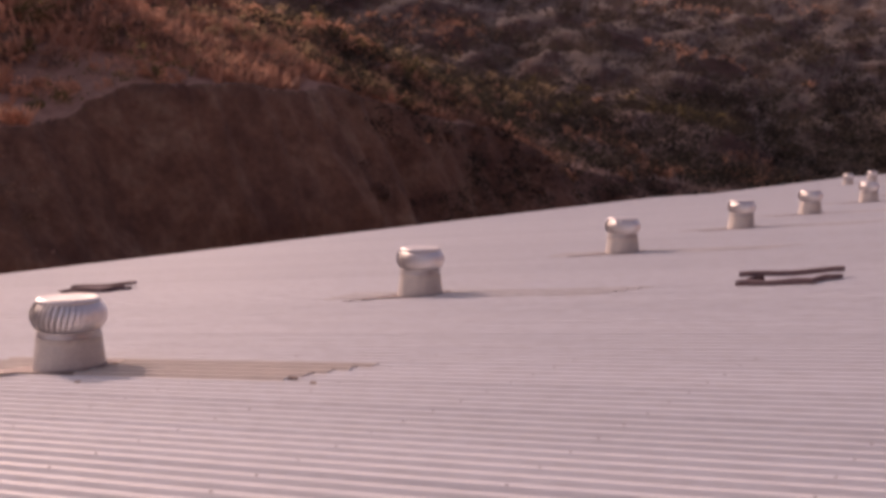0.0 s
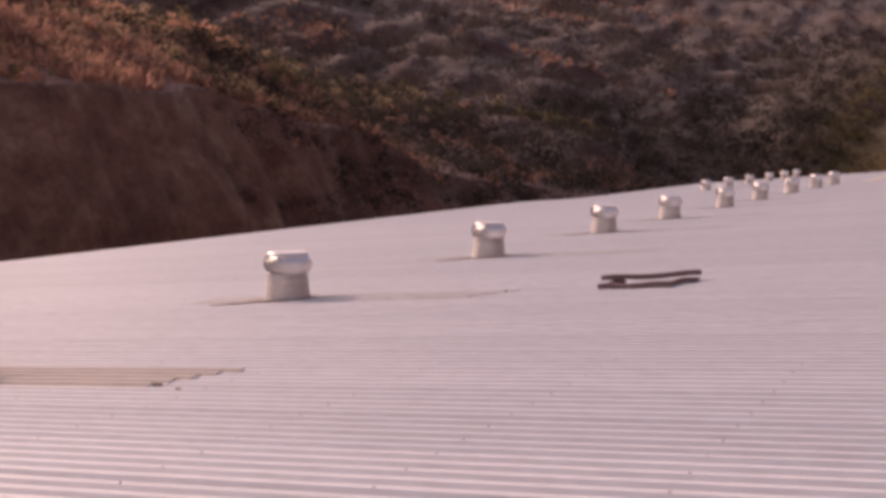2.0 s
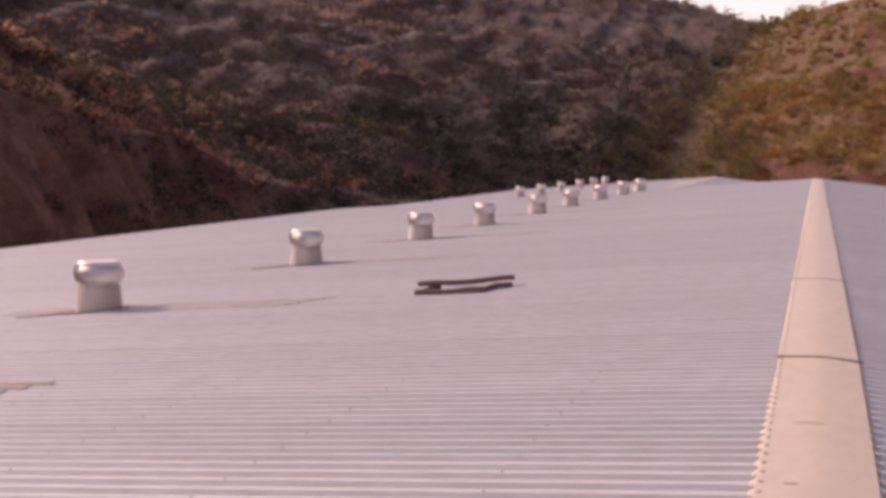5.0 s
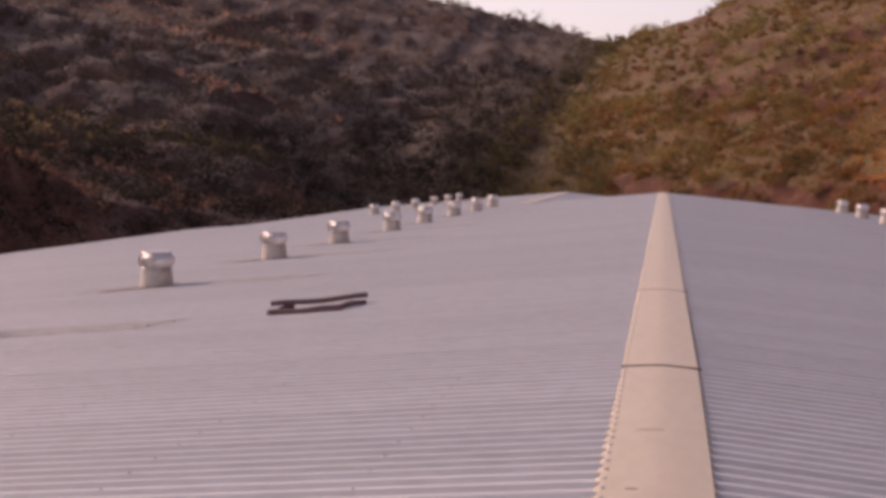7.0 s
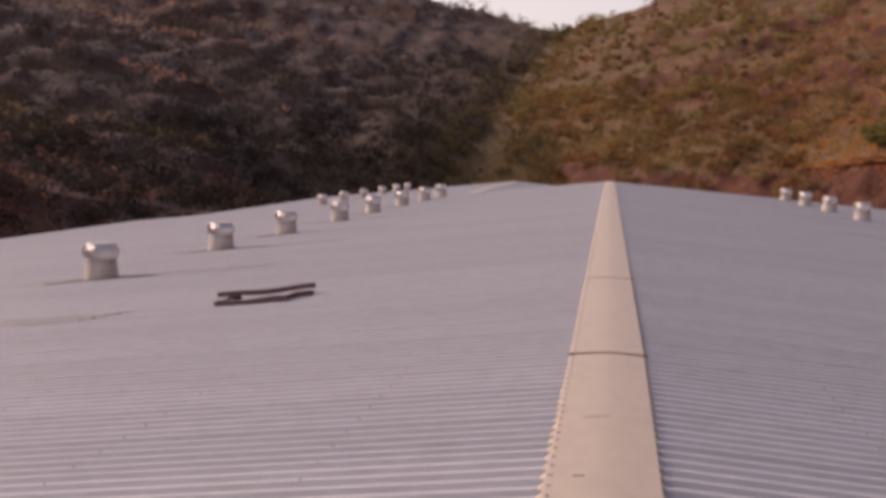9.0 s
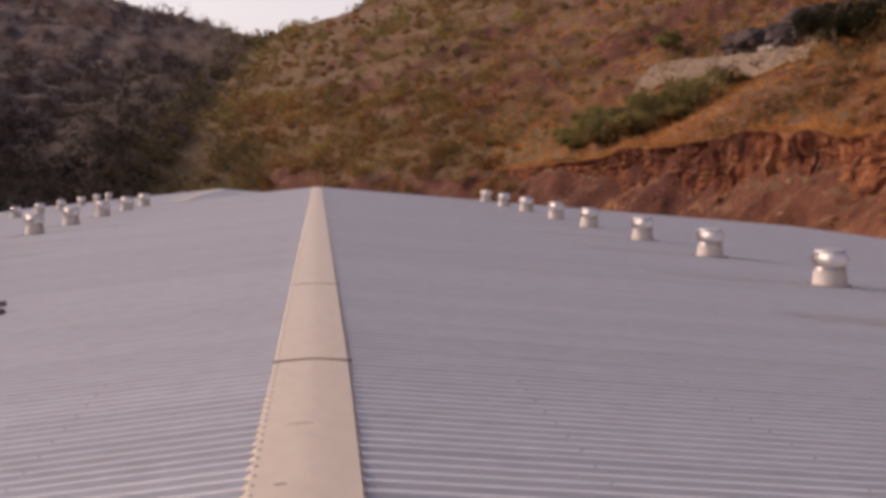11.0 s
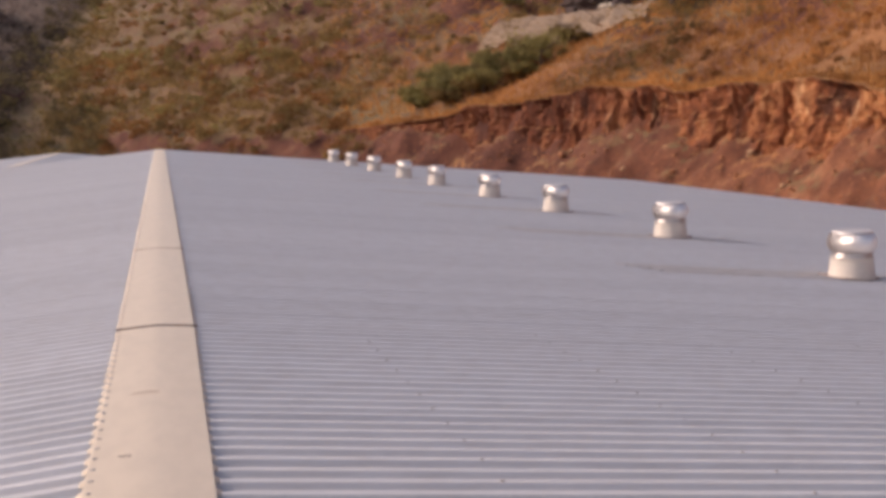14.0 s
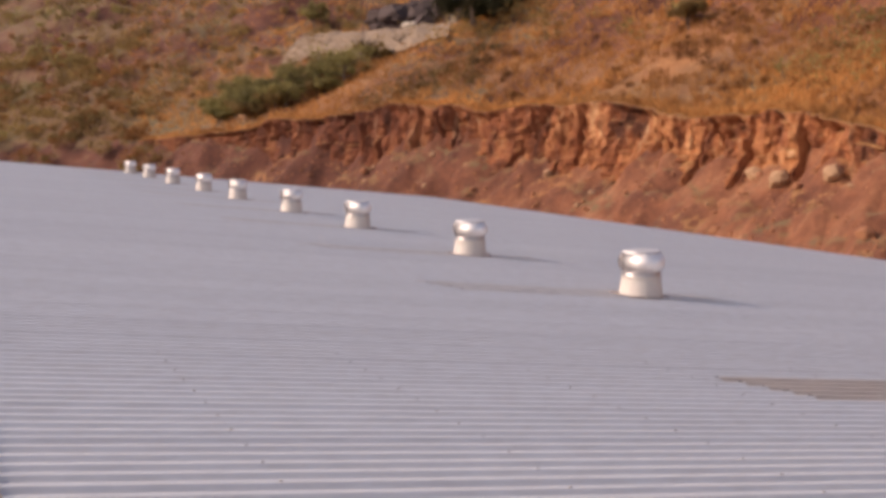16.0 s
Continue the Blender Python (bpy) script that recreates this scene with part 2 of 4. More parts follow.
# dark rock, its colour taken near black for the shade under the overhang
M_SHADED_ROCK = plain("shade_dark_rock", (0.085, 0.058, 0.052), 1.0, 0.0, 0.9, 0.9, 0.8, low=0.4)
M_SLAB = plain("weathered_concrete_facing", (0.30, 0.21, 0.14), 0.9, 0.0, 0.95, 0.5, 0.9, low=0.4)
M_LEAF_DARK = leaf_material("dark_scrub_leaves", (0.15, 0.13, 0.072), (0.21, 0.18, 0.098))
# dark thorn leaves, with the backlit hill's shade put into the colour as well
M_LEAF_SHADE = leaf_material("shade_toned_thorn_leaves", (0.070, 0.060, 0.056), (0.105, 0.088, 0.081))
# haze over the west slopes is mixed into this leaf colour
M_LEAF_HAZE_BROWN = leaf_material("haze_tinted_brown_leaves", (0.23, 0.155, 0.132), (0.31, 0.215, 0.183))
# dark thicket leaves, made darker still by painting in the hollow's shade
M_LEAF_THICKET = leaf_material("thicket_leaves_with_shade", (0.035, 0.034, 0.030), (0.058, 0.054, 0.047))
# haze over the upper west hill, put into the colour as paler leaves
M_LEAF_HAZED = leaf_material("haze_lifted_thorn", (0.22, 0.188, 0.182), (0.30, 0.255, 0.243))
# these two leaf tones are raised and greyed in place of haze
M_LEAF_RUST = leaf_material("haze_lifted_rust_leaves", (0.50, 0.30, 0.235), (0.70, 0.43, 0.335))
M_LEAF_GREYOLIVE = leaf_material("haze_lifted_olive_leaves", (0.31, 0.25, 0.17), (0.50, 0.40, 0.27))
M_LEAF_DEEP = leaf_material("deep_green_leaves", (0.014, 0.016, 0.009), (0.045, 0.045, 0.02))
M_LEAF_DRY = leaf_material("dry_scrub_leaves", (0.29, 0.15, 0.062), (0.37, 0.195, 0.08))
M_LEAF_OLIVE = leaf_material("olive_scrub_leaves", (0.26, 0.19, 0.083), (0.34, 0.25, 0.108))
M_LEAF_GREEN = leaf_material("green_leaves", (0.28, 0.26, 0.108), (0.38, 0.35, 0.145))
M_GRASS = leaf_material("dry_grass_blades", (0.50, 0.265, 0.10), (0.66, 0.365, 0.145))
M_GRASS_WEST = leaf_material("pinkish_dry_grass_blades", (0.50, 0.30, 0.235), (0.68, 0.43, 0.34))
M_BARK = plain("grey_brown_bark", (0.16, 0.11, 0.08), 0.9, 0.0, 0.7, 4.0, 0.6)


# ---- mesh helpers ----
def mesh_of(name, verts, faces, mat, smooth=False):
    me = bpy.data.meshes.new(name)
    me.from_pydata([tuple(v) for v in verts], [], [tuple(f) for f in faces])
    me.materials.append(mat)
    if smooth:
        me.polygons.foreach_set("use_smooth", [True] * len(me.polygons))
    me.update()
    return me


def quad_mesh(name, verts, mat):
    """Loose quads, four vertices each, from an array of corners."""
    n = len(verts) // 4
    me = bpy.data.meshes.new(name)
    me.vertices.add(4 * n)
    me.vertices.foreach_set("co", np.ascontiguousarray(verts, dtype=np.float32).ravel())
    me.loops.add(4 * n)
    me.loops.foreach_set("vertex_index", np.arange(4 * n, dtype=np.int32))
    me.polygons.add(n)
    me.polygons.foreach_set("loop_start", np.arange(0, 4 * n, 4, dtype=np.int32))
    me.materials.append(mat)
    me.update(calc_edges=True)
    return me


def part(name, me, parent, label="", at=(0, 0, 0)):
    ob = new(name, me)
    ob.parent = parent
    ob.location = at
    if label:
        ob["label"] = label
    return ob


def lathe(profile, segs, cap_top=False):
    verts, faces = [], []
    for r, z in profile:
        for i in range(segs):
            a = 2 * math.pi * i / segs
            verts.append((r * math.cos(a), r * math.sin(a), z))
    for j in range(len(profile) - 1):
        for i in range(segs):
            k = (i + 1) % segs
            faces.append((j * segs + i, j * segs + k, (j + 1) * segs + k, (j + 1) * segs + i))
    if cap_top:
        faces.append(tuple(range((len(profile) - 1) * segs, len(profile) * segs)))
    return verts, faces


def box(x0, x1, y0, y1, z0, z1):
    v = [(x, y, z) for z in (z0, z1) for y in (y0, y1) for x in (x0, x1)]
    return v, [(0, 2, 3, 1), (4, 5, 7, 6), (0, 1, 5, 4), (2, 6, 7, 3), (0, 4, 6, 2), (1, 3, 7, 5)]


def joined(pieces):
    verts, faces = [], []
    for v, f in pieces:
        n = len(verts)
        verts += list(v)
        faces += [tuple(i + n for i in q) for q in f]
    return verts, faces


# ---- smooth lattice noise for the land ----
def lattice(ix, iy, seed):
    h = (ix.astype(np.int64) * 374761393 + iy.astype(np.int64) * 668265263 + seed * 1442695041) & 0xFFFFFFFF
    h = ((h ^ (h >> 13)) * 1274126177) & 0xFFFFFFFF
    return ((h ^ (h >> 16)) & 0xFFFF) / 65535.0 * 2 - 1


def land_noise(x, y, size, seed, octaves=4):
    total, amp = np.zeros_like(x), 1.0
    for o in range(octaves):
        u, v = x / size, y / size
        iu, iv = np.floor(u), np.floor(v)
        fu, fv = u - iu, v - iv
        fu, fv = fu * fu * (3 - 2 * fu), fv * fv * (3 - 2 * fv)
        a, b = lattice(iu, iv, seed + o), lattice(iu + 1, iv, seed + o)
        c, d = lattice(iu, iv + 1, seed + o), lattice(iu + 1, iv + 1, seed + o)
        total += amp * ((a * (1 - fu) + b * fu) * (1 - fv) + (c * (1 - fu) + d * fu) * fv)
        amp, size = amp * 0.5, size * 0.5
    return total


def ease(t):
    t = np.clip(t, 0, 1)
    return t * t * (3 - 2 * t)


SLOPE = 0.0937                                       # fall of the roofs
FLOOR = -9.0                                         # yard level below the ridge


def east_toe(y):
    """Where the red cliff stands, x by y."""
    return 42.0 - 63.5 * ease((y - 60) / 165.0) + 0.9 * land_noise(0 * y, y, 16.0, 3, 3)


def cliff_height(y):
    h = 4.0 * (1 - 0.85 * ease((y - 92) / 42.0)) * (0.92 + 0.12 * land_noise(y * 0, y, 9.0, 5, 3))
    return np.maximum(h * (0.42 + 0.58 * ease((y - 43) / 13.0)), 0.3)


def land(x, y):
    """Height of the valley: a level yard, cut banks on both sides, hills that meet in a gully and a pass beyond."""
    x, y = np.asarray(x, dtype=float), np.asarray(y, dtype=float)
    up = np.clip(y - 125, 0, None)
    floor = FLOOR + 0.17 * np.where(up < 325, up, 325 - 0.6 * (up - 325))
    floor = np.maximum(floor, FLOOR)
    bench = np.maximum(floor, -0.4 + 0.0 * y)
    # right side: talus, red cliff, dry grass slope
    d = x - east_toe(y)
    cliff = cliff_height(y)
    steep = np.clip((d - 0.3) / 1.0, 0, 1)
    k = 0.52 - 0.20 * ease((y - 110) / 160.0)
    hill = np.clip(d - 2.0, 0, None)
    right = bench + cliff * steep + k * hill + np.where(hill > 0, 1, 0) * ease(hill / 25) * (
        3.0 * land_noise(x, y, 46.0, 11, 4) + 0.9 * land_noise(x, y, 5.0, 17, 4))
    talus = bench + 0.3 + 0.8 * np.clip(d, -40, 0.0) + (0.55 * land_noise(x, y, 2.4, 21, 4) + 0.22 * land_noise(x, y, 0.9, 29, 2) + 1.0 * land_noise(x * 0.4, y, 6.0, 23, 3)) * ease((d + 9) / 5)
    right = np.where(d > 0.5, np.maximum(right, talus), np.maximum(talus, floor))
    # left side: taller red bank under dark scrub
    toe_l = -43.0 + 21.5 * ease((y - 60) / 130.0) + 2.0 * land_noise(x * 0.3, y, 18.0, 31, 4)
    e = toe_l - x
    base = np.maximum(floor, -6.0)
    bank = (8.4 + 2.2 * land_noise(x * 0, y, 24.0, 37, 4)) * (1 - 0.75 * ease((y - 62) / 60.0)) * (0.70 + 0.30 * ease((y - 36) / 12.0))
    k_l = 0.31 - 0.07 * ease((y - 90) / 170.0)
    rise = np.clip(e - 5.0, 0, None)
    terrace = 1.6 * np.abs(((rise / 9.0) % 1.0) - 0.5)
    left = base + bank * np.clip((e + 1.9 * land_noise(x * 0.3, y, 5.5, 41, 5)) / 5.0, 0, 1) + k_l * rise + ease(rise / 18) * (
        terrace + 3.2 * land_noise(x, y, 44.0, 43, 4) + 1.1 * land_noise(x, y, 6.0, 47, 4))
    left = np.where(e > 0, left, np.maximum(base + 0.8 * np.clip(e, -40, 0), floor))
    return np.maximum(np.maximum(left, right), floor)


def build_ground():
    az = np.concatenate([np.arange(-180, -58, 4.0), np.arange(-58, 48, 0.17), np.arange(48, 180, 4.0)])
    r = np.concatenate([[1.0, 20.0], 34.0 * 1.0135 ** np.arange(0, 20), 44.46 * 1.0062 ** np.arange(0, 180), 135.0 * 1.0135 ** np.arange(0, 134), [900, 1100, 1400, 1900, 2600, 4000]])
    A, Rr = np.meshgrid(np.radians(az), r)
    X, Y = Rr * np.sin(A), Rr * np.cos(A)
    Z = land(X, Y)
    nr, na = X.shape
    v = np.stack([X, Y, Z], -1).reshape(-1, 3)
    i, j = np.meshgrid(np.arange(nr - 1), np.arange(na), indexing="ij")
    j2 = (j + 1) % na
    f = np.stack([i * na + j, (i + 1) * na + j, (i + 1) * na + j2, i * na + j2], -1).reshape(-1, 4)
    me = bpy.data.meshes.new("ground")
    me.vertices.add(len(v))
    me.vertices.foreach_set("co", v.astype(np.float32).ravel())
    me.loops.add(f.size)
    me.loops.foreach_set("vertex_index", f.astype(np.int32).ravel())
    me.polygons.add(len(f))
    me.polygons.foreach_set("loop_start", np.arange(0, f.size, 4, dtype=np.int32))
    me.polygons.foreach_set("use_smooth", np.ones(len(f), dtype=bool))
    me.materials.append(M_GROUND)
    me.update(calc_edges=True)
    return tagged(new("ground", me), "dry valley floor and hillsides of red earth and grass", "ground", kind="structure")


build_ground()

# ---- the two warehouses ----
PITCH = 0.19                                         # rib spacing
RIB = 0.028
PANEL = 5 * PITCH
HALF = 30.7                                          # ridge to eave, near roof
GRID = {-1: -18.06, 1: -17.785}                     # where the first sheet of each near slope begins, y by side
HALF_FAR = 19.0                                      # the same, far roof


def panel_mesh(half):
    """One roof sheet with five ribs, from the ridge to the eave, falling along +x."""
    prof = []
    for k in range(5):
        y = k * PITCH
        lap = 0.0025 if k == 4 else 0.0
        prof += [(y, -RIB), (y + 0.070, -RIB), (y + 0.096, lap), (y + 0.134, lap), (y + 0.160, -RIB)]
    prof.append((5 * PITCH, -RIB))
    xs = (0.16, 0.3 * half, 0.65 * half, half)
    verts = [(x, y, z - SLOPE * x) for x in xs for y, z in prof]
    n = len(prof)
    faces = [(a * n + i, (a + 1) * n + i, (a + 1) * n + i + 1, a * n + i + 1) for a in range(len(xs) - 1) for i in range(n - 1)]
    return mesh_of("roof_panel", verts, faces, M_ROOF)


def deck_mesh(y0, y1, half):
    """The board under the sheets."""
    v = [(x, y, z - SLOPE * x) for z in (-RIB - 0.08, -RIB - 0.012) for y in (y0, y1) for x in (0.0, half - 0.03)]
    return mesh_of("deck", v, [(0, 2, 3, 1), (4, 5, 7, 6), (0, 1, 5, 4), (2, 6, 7, 3), (0, 4, 6, 2), (1, 3, 7, 5)], M_WALL)


CAP = 32 * PITCH                                     # one length of ridge flashing


def cap_mesh():
    """A softly folded ridge flashing, with lips that reach down into each pan between two ribs."""
    w = 0.283
    across = [(-w + 2 * w * i / 16, 0.0) for i in range(17)]
    across = [(x, 0.012 - SLOPE * math.sqrt(x * x + 0.006)) for x, _ in across]
    m = len(across)
    verts, faces = [], []
    for y in (0.0, CAP / 3, 2 * CAP / 3, CAP):
        verts += [(x, y, z) for x, z in across]
    for r in range(3):
        faces += [(r * m + i, r * m + i + 1, (r + 1) * m + i + 1, (r + 1) * m + i) for i in range(m - 1)]
    # scalloped lips: flat over a rib, bent down and outwards in the pan; the pans of the two slopes are out of step
    for s, (x, z), phase in ((-1, across[0], 0.0), (1, across[-1], 0.085)):
        rows = []
        for k in range(-1, 33):
            for dy, dip in ((0.025, 0.0), (0.040, 1.0), (0.110, 1.0), (0.125, 0.0)):
                y = k * PITCH + dy + phase
                if 0.0 < y < CAP:
                    rows.append((y, dip))
        rows = [(0.0, 0.0)] + rows + [(CAP, 0.0)]
        b = len(verts)
        for y, dip in rows:
            verts += [(x, y, z), (x + s * (0.004 + 0.022 * dip), y, z - 0.003 - 0.010 * dip), (x + s * (0.006 + 0.037 * dip), y, z - 0.006 - 0.028 * dip)]
        for r in range(len(rows) - 1):
            faces += [(b + 3 * r + c, b + 3 * r + c + 1, b + 3 * r + c + 4, b + 3 * r + c + 3) for c in (0, 1)]
    return mesh_of("ridge_cap", verts, faces, M_CAP, True)


def seal_mesh(mat, wide):
    verts, faces = [], []
    rows = [(x, 0.0105 - SLOPE * math.sqrt(x * x + 0.006)) for x in (-0.315, -0.16, 0.0, 0.16, 0.315)]
    for z1 in (0.0, 0.010):
        for y in (-wide, wide):
            verts += [(x, y, z + z1) for x, z in rows]
    for i in range(4):
        faces += [(10 + i, 11 + i, 16 + i, 15 + i), (i, i + 1, 11 + i, 10 + i), (5 + i, 15 + i, 16 + i, 6 + i)]
    return mesh_of("joint_sealant", verts, faces, mat)


ME_CAP, ME_SEAL = cap_mesh(), (seal_mesh(M_SEAL, 0.012), seal_mesh(M_SEAL_PALE, 0.009))


def build_roof(tag, x0, z0, half, first, count, cap_first, cap_count, end):
    """Two slopes of sheets and their ridge; first is the y of the first sheet."""
    y0, y1 = first, first + count * PANEL
    sheet = panel_mesh(half)
    for side, name in ((1, "east"), (-1, "west")):
        slope = new("roof_%s_%s" % (name, tag), deck_mesh(y0, y1, half))
        slope.matrix_world = Matrix.Translation((x0, 0, z0)) @ (Matrix.Identity(4) if side > 0 else Matrix.Diagonal((-1, 1, 1, 1)))
        tagged(slope, "long low slope of off-white ribbed metal sheets", "roof", kind="structure")
        start = GRID[side] if tag == "near" else first
        for k in range(count):
            part("roof_panel", sheet, slope, at=(0, start + k * PANEL, 0.0015 * math.sin(k * 2.3) + 0.001 * (k % 2)))
    ridge = tagged(new("ridge_flashing_%s" % tag), "cream folded metal ridge flashing in long lengths", "ridge cap", kind="structure")
    ridge.location = (x0, 0, z0)
    for k in range(cap_count):
        y = cap_first + k * CAP
        c = part("ridge_cap", ME_CAP, ridge, at=(0, y, 0.002 * (k % 2)))
        c.scale = (1, min(1.0, (end - y) / CAP), 1)
        if tag == "near" and k == 4:
            # this length lies slightly askew
            c.location.x, c.rotation_euler = -0.030, (0, 0, -0.0049)
        if tag == "near" and k in (5, 6):
            part("joint_sealant", ME_SEAL[k - 5], ridge, "smeared sealant over a joint", at=(0, y, 0.001))
    # walls below, with thickness, and gable ends
    pieces = []
    for s in (-1, 1):
        xa, xb = sorted((s * (half - 0.5), s * (half - 0.3)))
        pieces.append(box(x0 + xa, x0 + xb, y0 + 0.3, y1 - 0.3, FLOOR - 0.3, z0 - SLOPE * half - 0.1))
    for ya, yb in ((y0 + 0.3, y0 + 0.5), (y1 - 0.5, y1 - 0.3)):
        w = half - 0.5
        top = z0 - 0.13
        v = [(x0 + x, y, z) for y in (ya, yb) for x, z in ((-w, FLOOR - 0.3), (w, FLOOR - 0.3), (w, top - SLOPE * w), (0, top), (-w, top - SLOPE * w))]
        f = [(0, 1, 2, 3, 4), (9, 8, 7, 6, 5)] + [(i, (i + 1) % 5, (i + 1) % 5 + 5, i + 5) for i in range(5)]
        pieces.append((v, f))
    walls = new("wall_%s" % tag, mesh_of("wall", *joined(pieces), M_WALL))
    tagged(walls, "plain clad warehouse walls under the eaves", "wall", kind="structure")


build_roof("near", 0.0, 0.0, HALF, -18.06, 99, 9.735 - 5 * CAP, 16, 75.97)
build_roof("far", -9.2, -0.95, HALF_FAR, 76.6, 43, 76.65, 7, 117.4)


# ---- roof ventilators ----
def blade_mesh(count=38):
    """Curved overlapping vanes of a turbine head."""
    verts, faces = [], []
    rows = 9
    for i in range(count):
        a0 = 2 * math.pi * i / count
        b = len(verts)
        for j in range(rows):
            t = j / (rows - 1)
            r = 0.276 + 0.078 * (1 - abs(2 * t - 1.02) ** 2.4)
            z = 0.386 + 0.300 * t
            lean = a0 + 0.20 * (t - 0.5)
            w = 2 * math.pi / count
            for da, dr in ((-0.45 * w, -0.019), (0.0 * w, 0.0), (0.40 * w, 0.006)):
                verts.append(((r + dr) * math.cos(lean + da), (r + dr) * math.sin(lean + da), z))
        for j in range(rows - 1):
            for m in range(2):
                p = b + j * 3 + m
                faces.append((p, p + 1, p + 4, p + 3))
    return mesh_of("rotor", verts, faces, M_ALU, True)


def vent_meshes():
    throat = lathe([(0.370, -0.06), (0.347, 0.0), (0.326, 0.14), (0.312, 0.26), (0.307, 0.315), (0.312, 0.320), (0.302, 0.328), (0.26, 0.328)], 40)
    collar = lathe([(0.292, 0.322), (0.306, 0.326), (0.304, 0.344), (0.297, 0.356), (0.296, 0.376), (0.304, 0.386), (0.300, 0.398), (0.26, 0.400)], 40)
    crown = lathe([(0.25, 0.668), (0.296, 0.672), (0.302, 0.684), (0.294, 0.702), (0.276, 0.718), (0.260, 0.722), (0.248, 0.716), (0.15, 0.714), (0.0005, 0.720)], 40)
    core = lathe([(0.25, 0.37), (0.295, 0.44), (0.318, 0.535), (0.295, 0.63), (0.24, 0.68)], 28)
    # a dark brown flashing plate lying on the ribs, drawn out to a point down the slope
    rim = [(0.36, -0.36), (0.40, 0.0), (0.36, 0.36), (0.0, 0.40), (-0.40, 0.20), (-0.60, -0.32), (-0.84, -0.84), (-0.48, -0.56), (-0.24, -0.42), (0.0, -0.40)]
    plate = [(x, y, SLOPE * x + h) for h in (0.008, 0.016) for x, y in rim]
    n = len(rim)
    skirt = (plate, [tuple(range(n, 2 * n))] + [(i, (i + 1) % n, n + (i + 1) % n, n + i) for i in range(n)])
    return [("skirt", mesh_of("skirt", *skirt, M_SKIRT), "dark brown flashing plate"),
            ("throat", mesh_of("throat", *throat, M_THROAT, True), "pale sheet metal tapered throat"),
            ("collar", mesh_of("collar", *collar, M_COLLAR, True), "grey metal collar ring"),
            ("rotor", blade_mesh(), "curved bright aluminium vanes"),
            ("top_plate", mesh_of("top_plate", *crown, M_TOP, True), "shallow domed metal top"),
            ("core", mesh_of("core", *core, M_DULL, True), "dull shaded metal behind the vanes")]


def apron_mesh(mat):
    """A sheet of five low ribs, about a metre wide, running up the slope from the throat; its uphill end is cut aslant."""
    rng = random.Random(5)
    prof = []
    for k in range(5):
        y = -0.475 + k * PITCH
        prof += [(y, 0.0), (y + 0.068, 0.0), (y + 0.094, RIB + 0.003), (y + 0.136, RIB + 0.003), (y + 0.162, 0.0)]
    prof.append((0.475, 0.0))
    verts, n = [], len(prof)
    for x in (-1.55, 0.6, 2.4):
        verts += [(x, y, z) for y, z in prof]
    for i, (y, z) in enumerate(prof):
        verts.append((3.05 + 0.55 * (y + 0.475) / 0.95 + 0.05 * rng.random(), y, z))
    faces = [(a * n + i, (a + 1) * n + i, (a + 1) * n + i + 1, a * n + i + 1) for a in range(3) for i in range(n - 1)]
    return mesh_of("apron", verts, faces, mat)


ME_APRON, ME_APRON_FAINT = apron_mesh(M_APRON), apron_mesh(M_APRON_FAINT)


def build_vent():
    vent = new("roof_ventilator")
    for name, me, label in vent_meshes():
        piece = part(name, me, vent, label)
        if name == "rotor":
            piece["kind"] = "stuff"
    return vent


VENT = build_vent()
tagged(VENT, "aluminium turbine vent with pale metal throat standing on the roof", "roof vent", "ridge vents")
APRON = tagged(new("vent_apron", ME_APRON), "tan weathered sheet let into the roof above a vent", "flashing", "vent aprons")


def vent_row(x0, z0, side, ys, first):
    for k, y in enumerate(ys):
        x = side * 10.06
        base = z0 - SLOPE * 10.06
        turn = pose(x0 + x, y, base, 0, 0, 0 if side < 0 else 180)
        lean = Matrix.Rotation(math.atan(SLOPE) * side, 4, "Y") @ Matrix.Diagonal((-side, 1, 1, 1))
        grid = GRID[side] if x0 == 0 else 76.6
        y_rib = grid + round((y - 0.475 - grid) / PITCH) * PITCH + 0.475
        apron = Matrix.Translation((x0 + x, y_rib, base - RIB + 0.008)) @ lean
        if side < 0 and k == 0 and x0 == 0:
            turn = turn @ Matrix.Diagonal((1.09, 1.09, 1.03, 1))
        if first:
            VENT.matrix_basis, APRON.matrix_basis, first = turn, apron, False
        else:
            copy_thing(VENT, turn).scale = (1, 1, 1)
            sheet = copy_thing(APRON, apron)
            if y > 12:
                sheet.data = ME_APRON_FAINT
                sheet["label"] = "faintly stained roof sheet let in above a vent"


vent_row(0, 0, -1, (8.74, 15.46, 23.03, 30.6, 37.08, 44.7, 51.2, 58.6, 65.8, 72.4), True)
vent_row(0, 0, 1, (8.7, 16.23, 22.87, 30.2, 36.75, 44.2, 50.5, 57.9, 65.0, 72.0), False)
vent_row(-9.2, -0.95, -1, (80.2, 86.9, 94.1, 102.0, 109.0, 115.0), False)


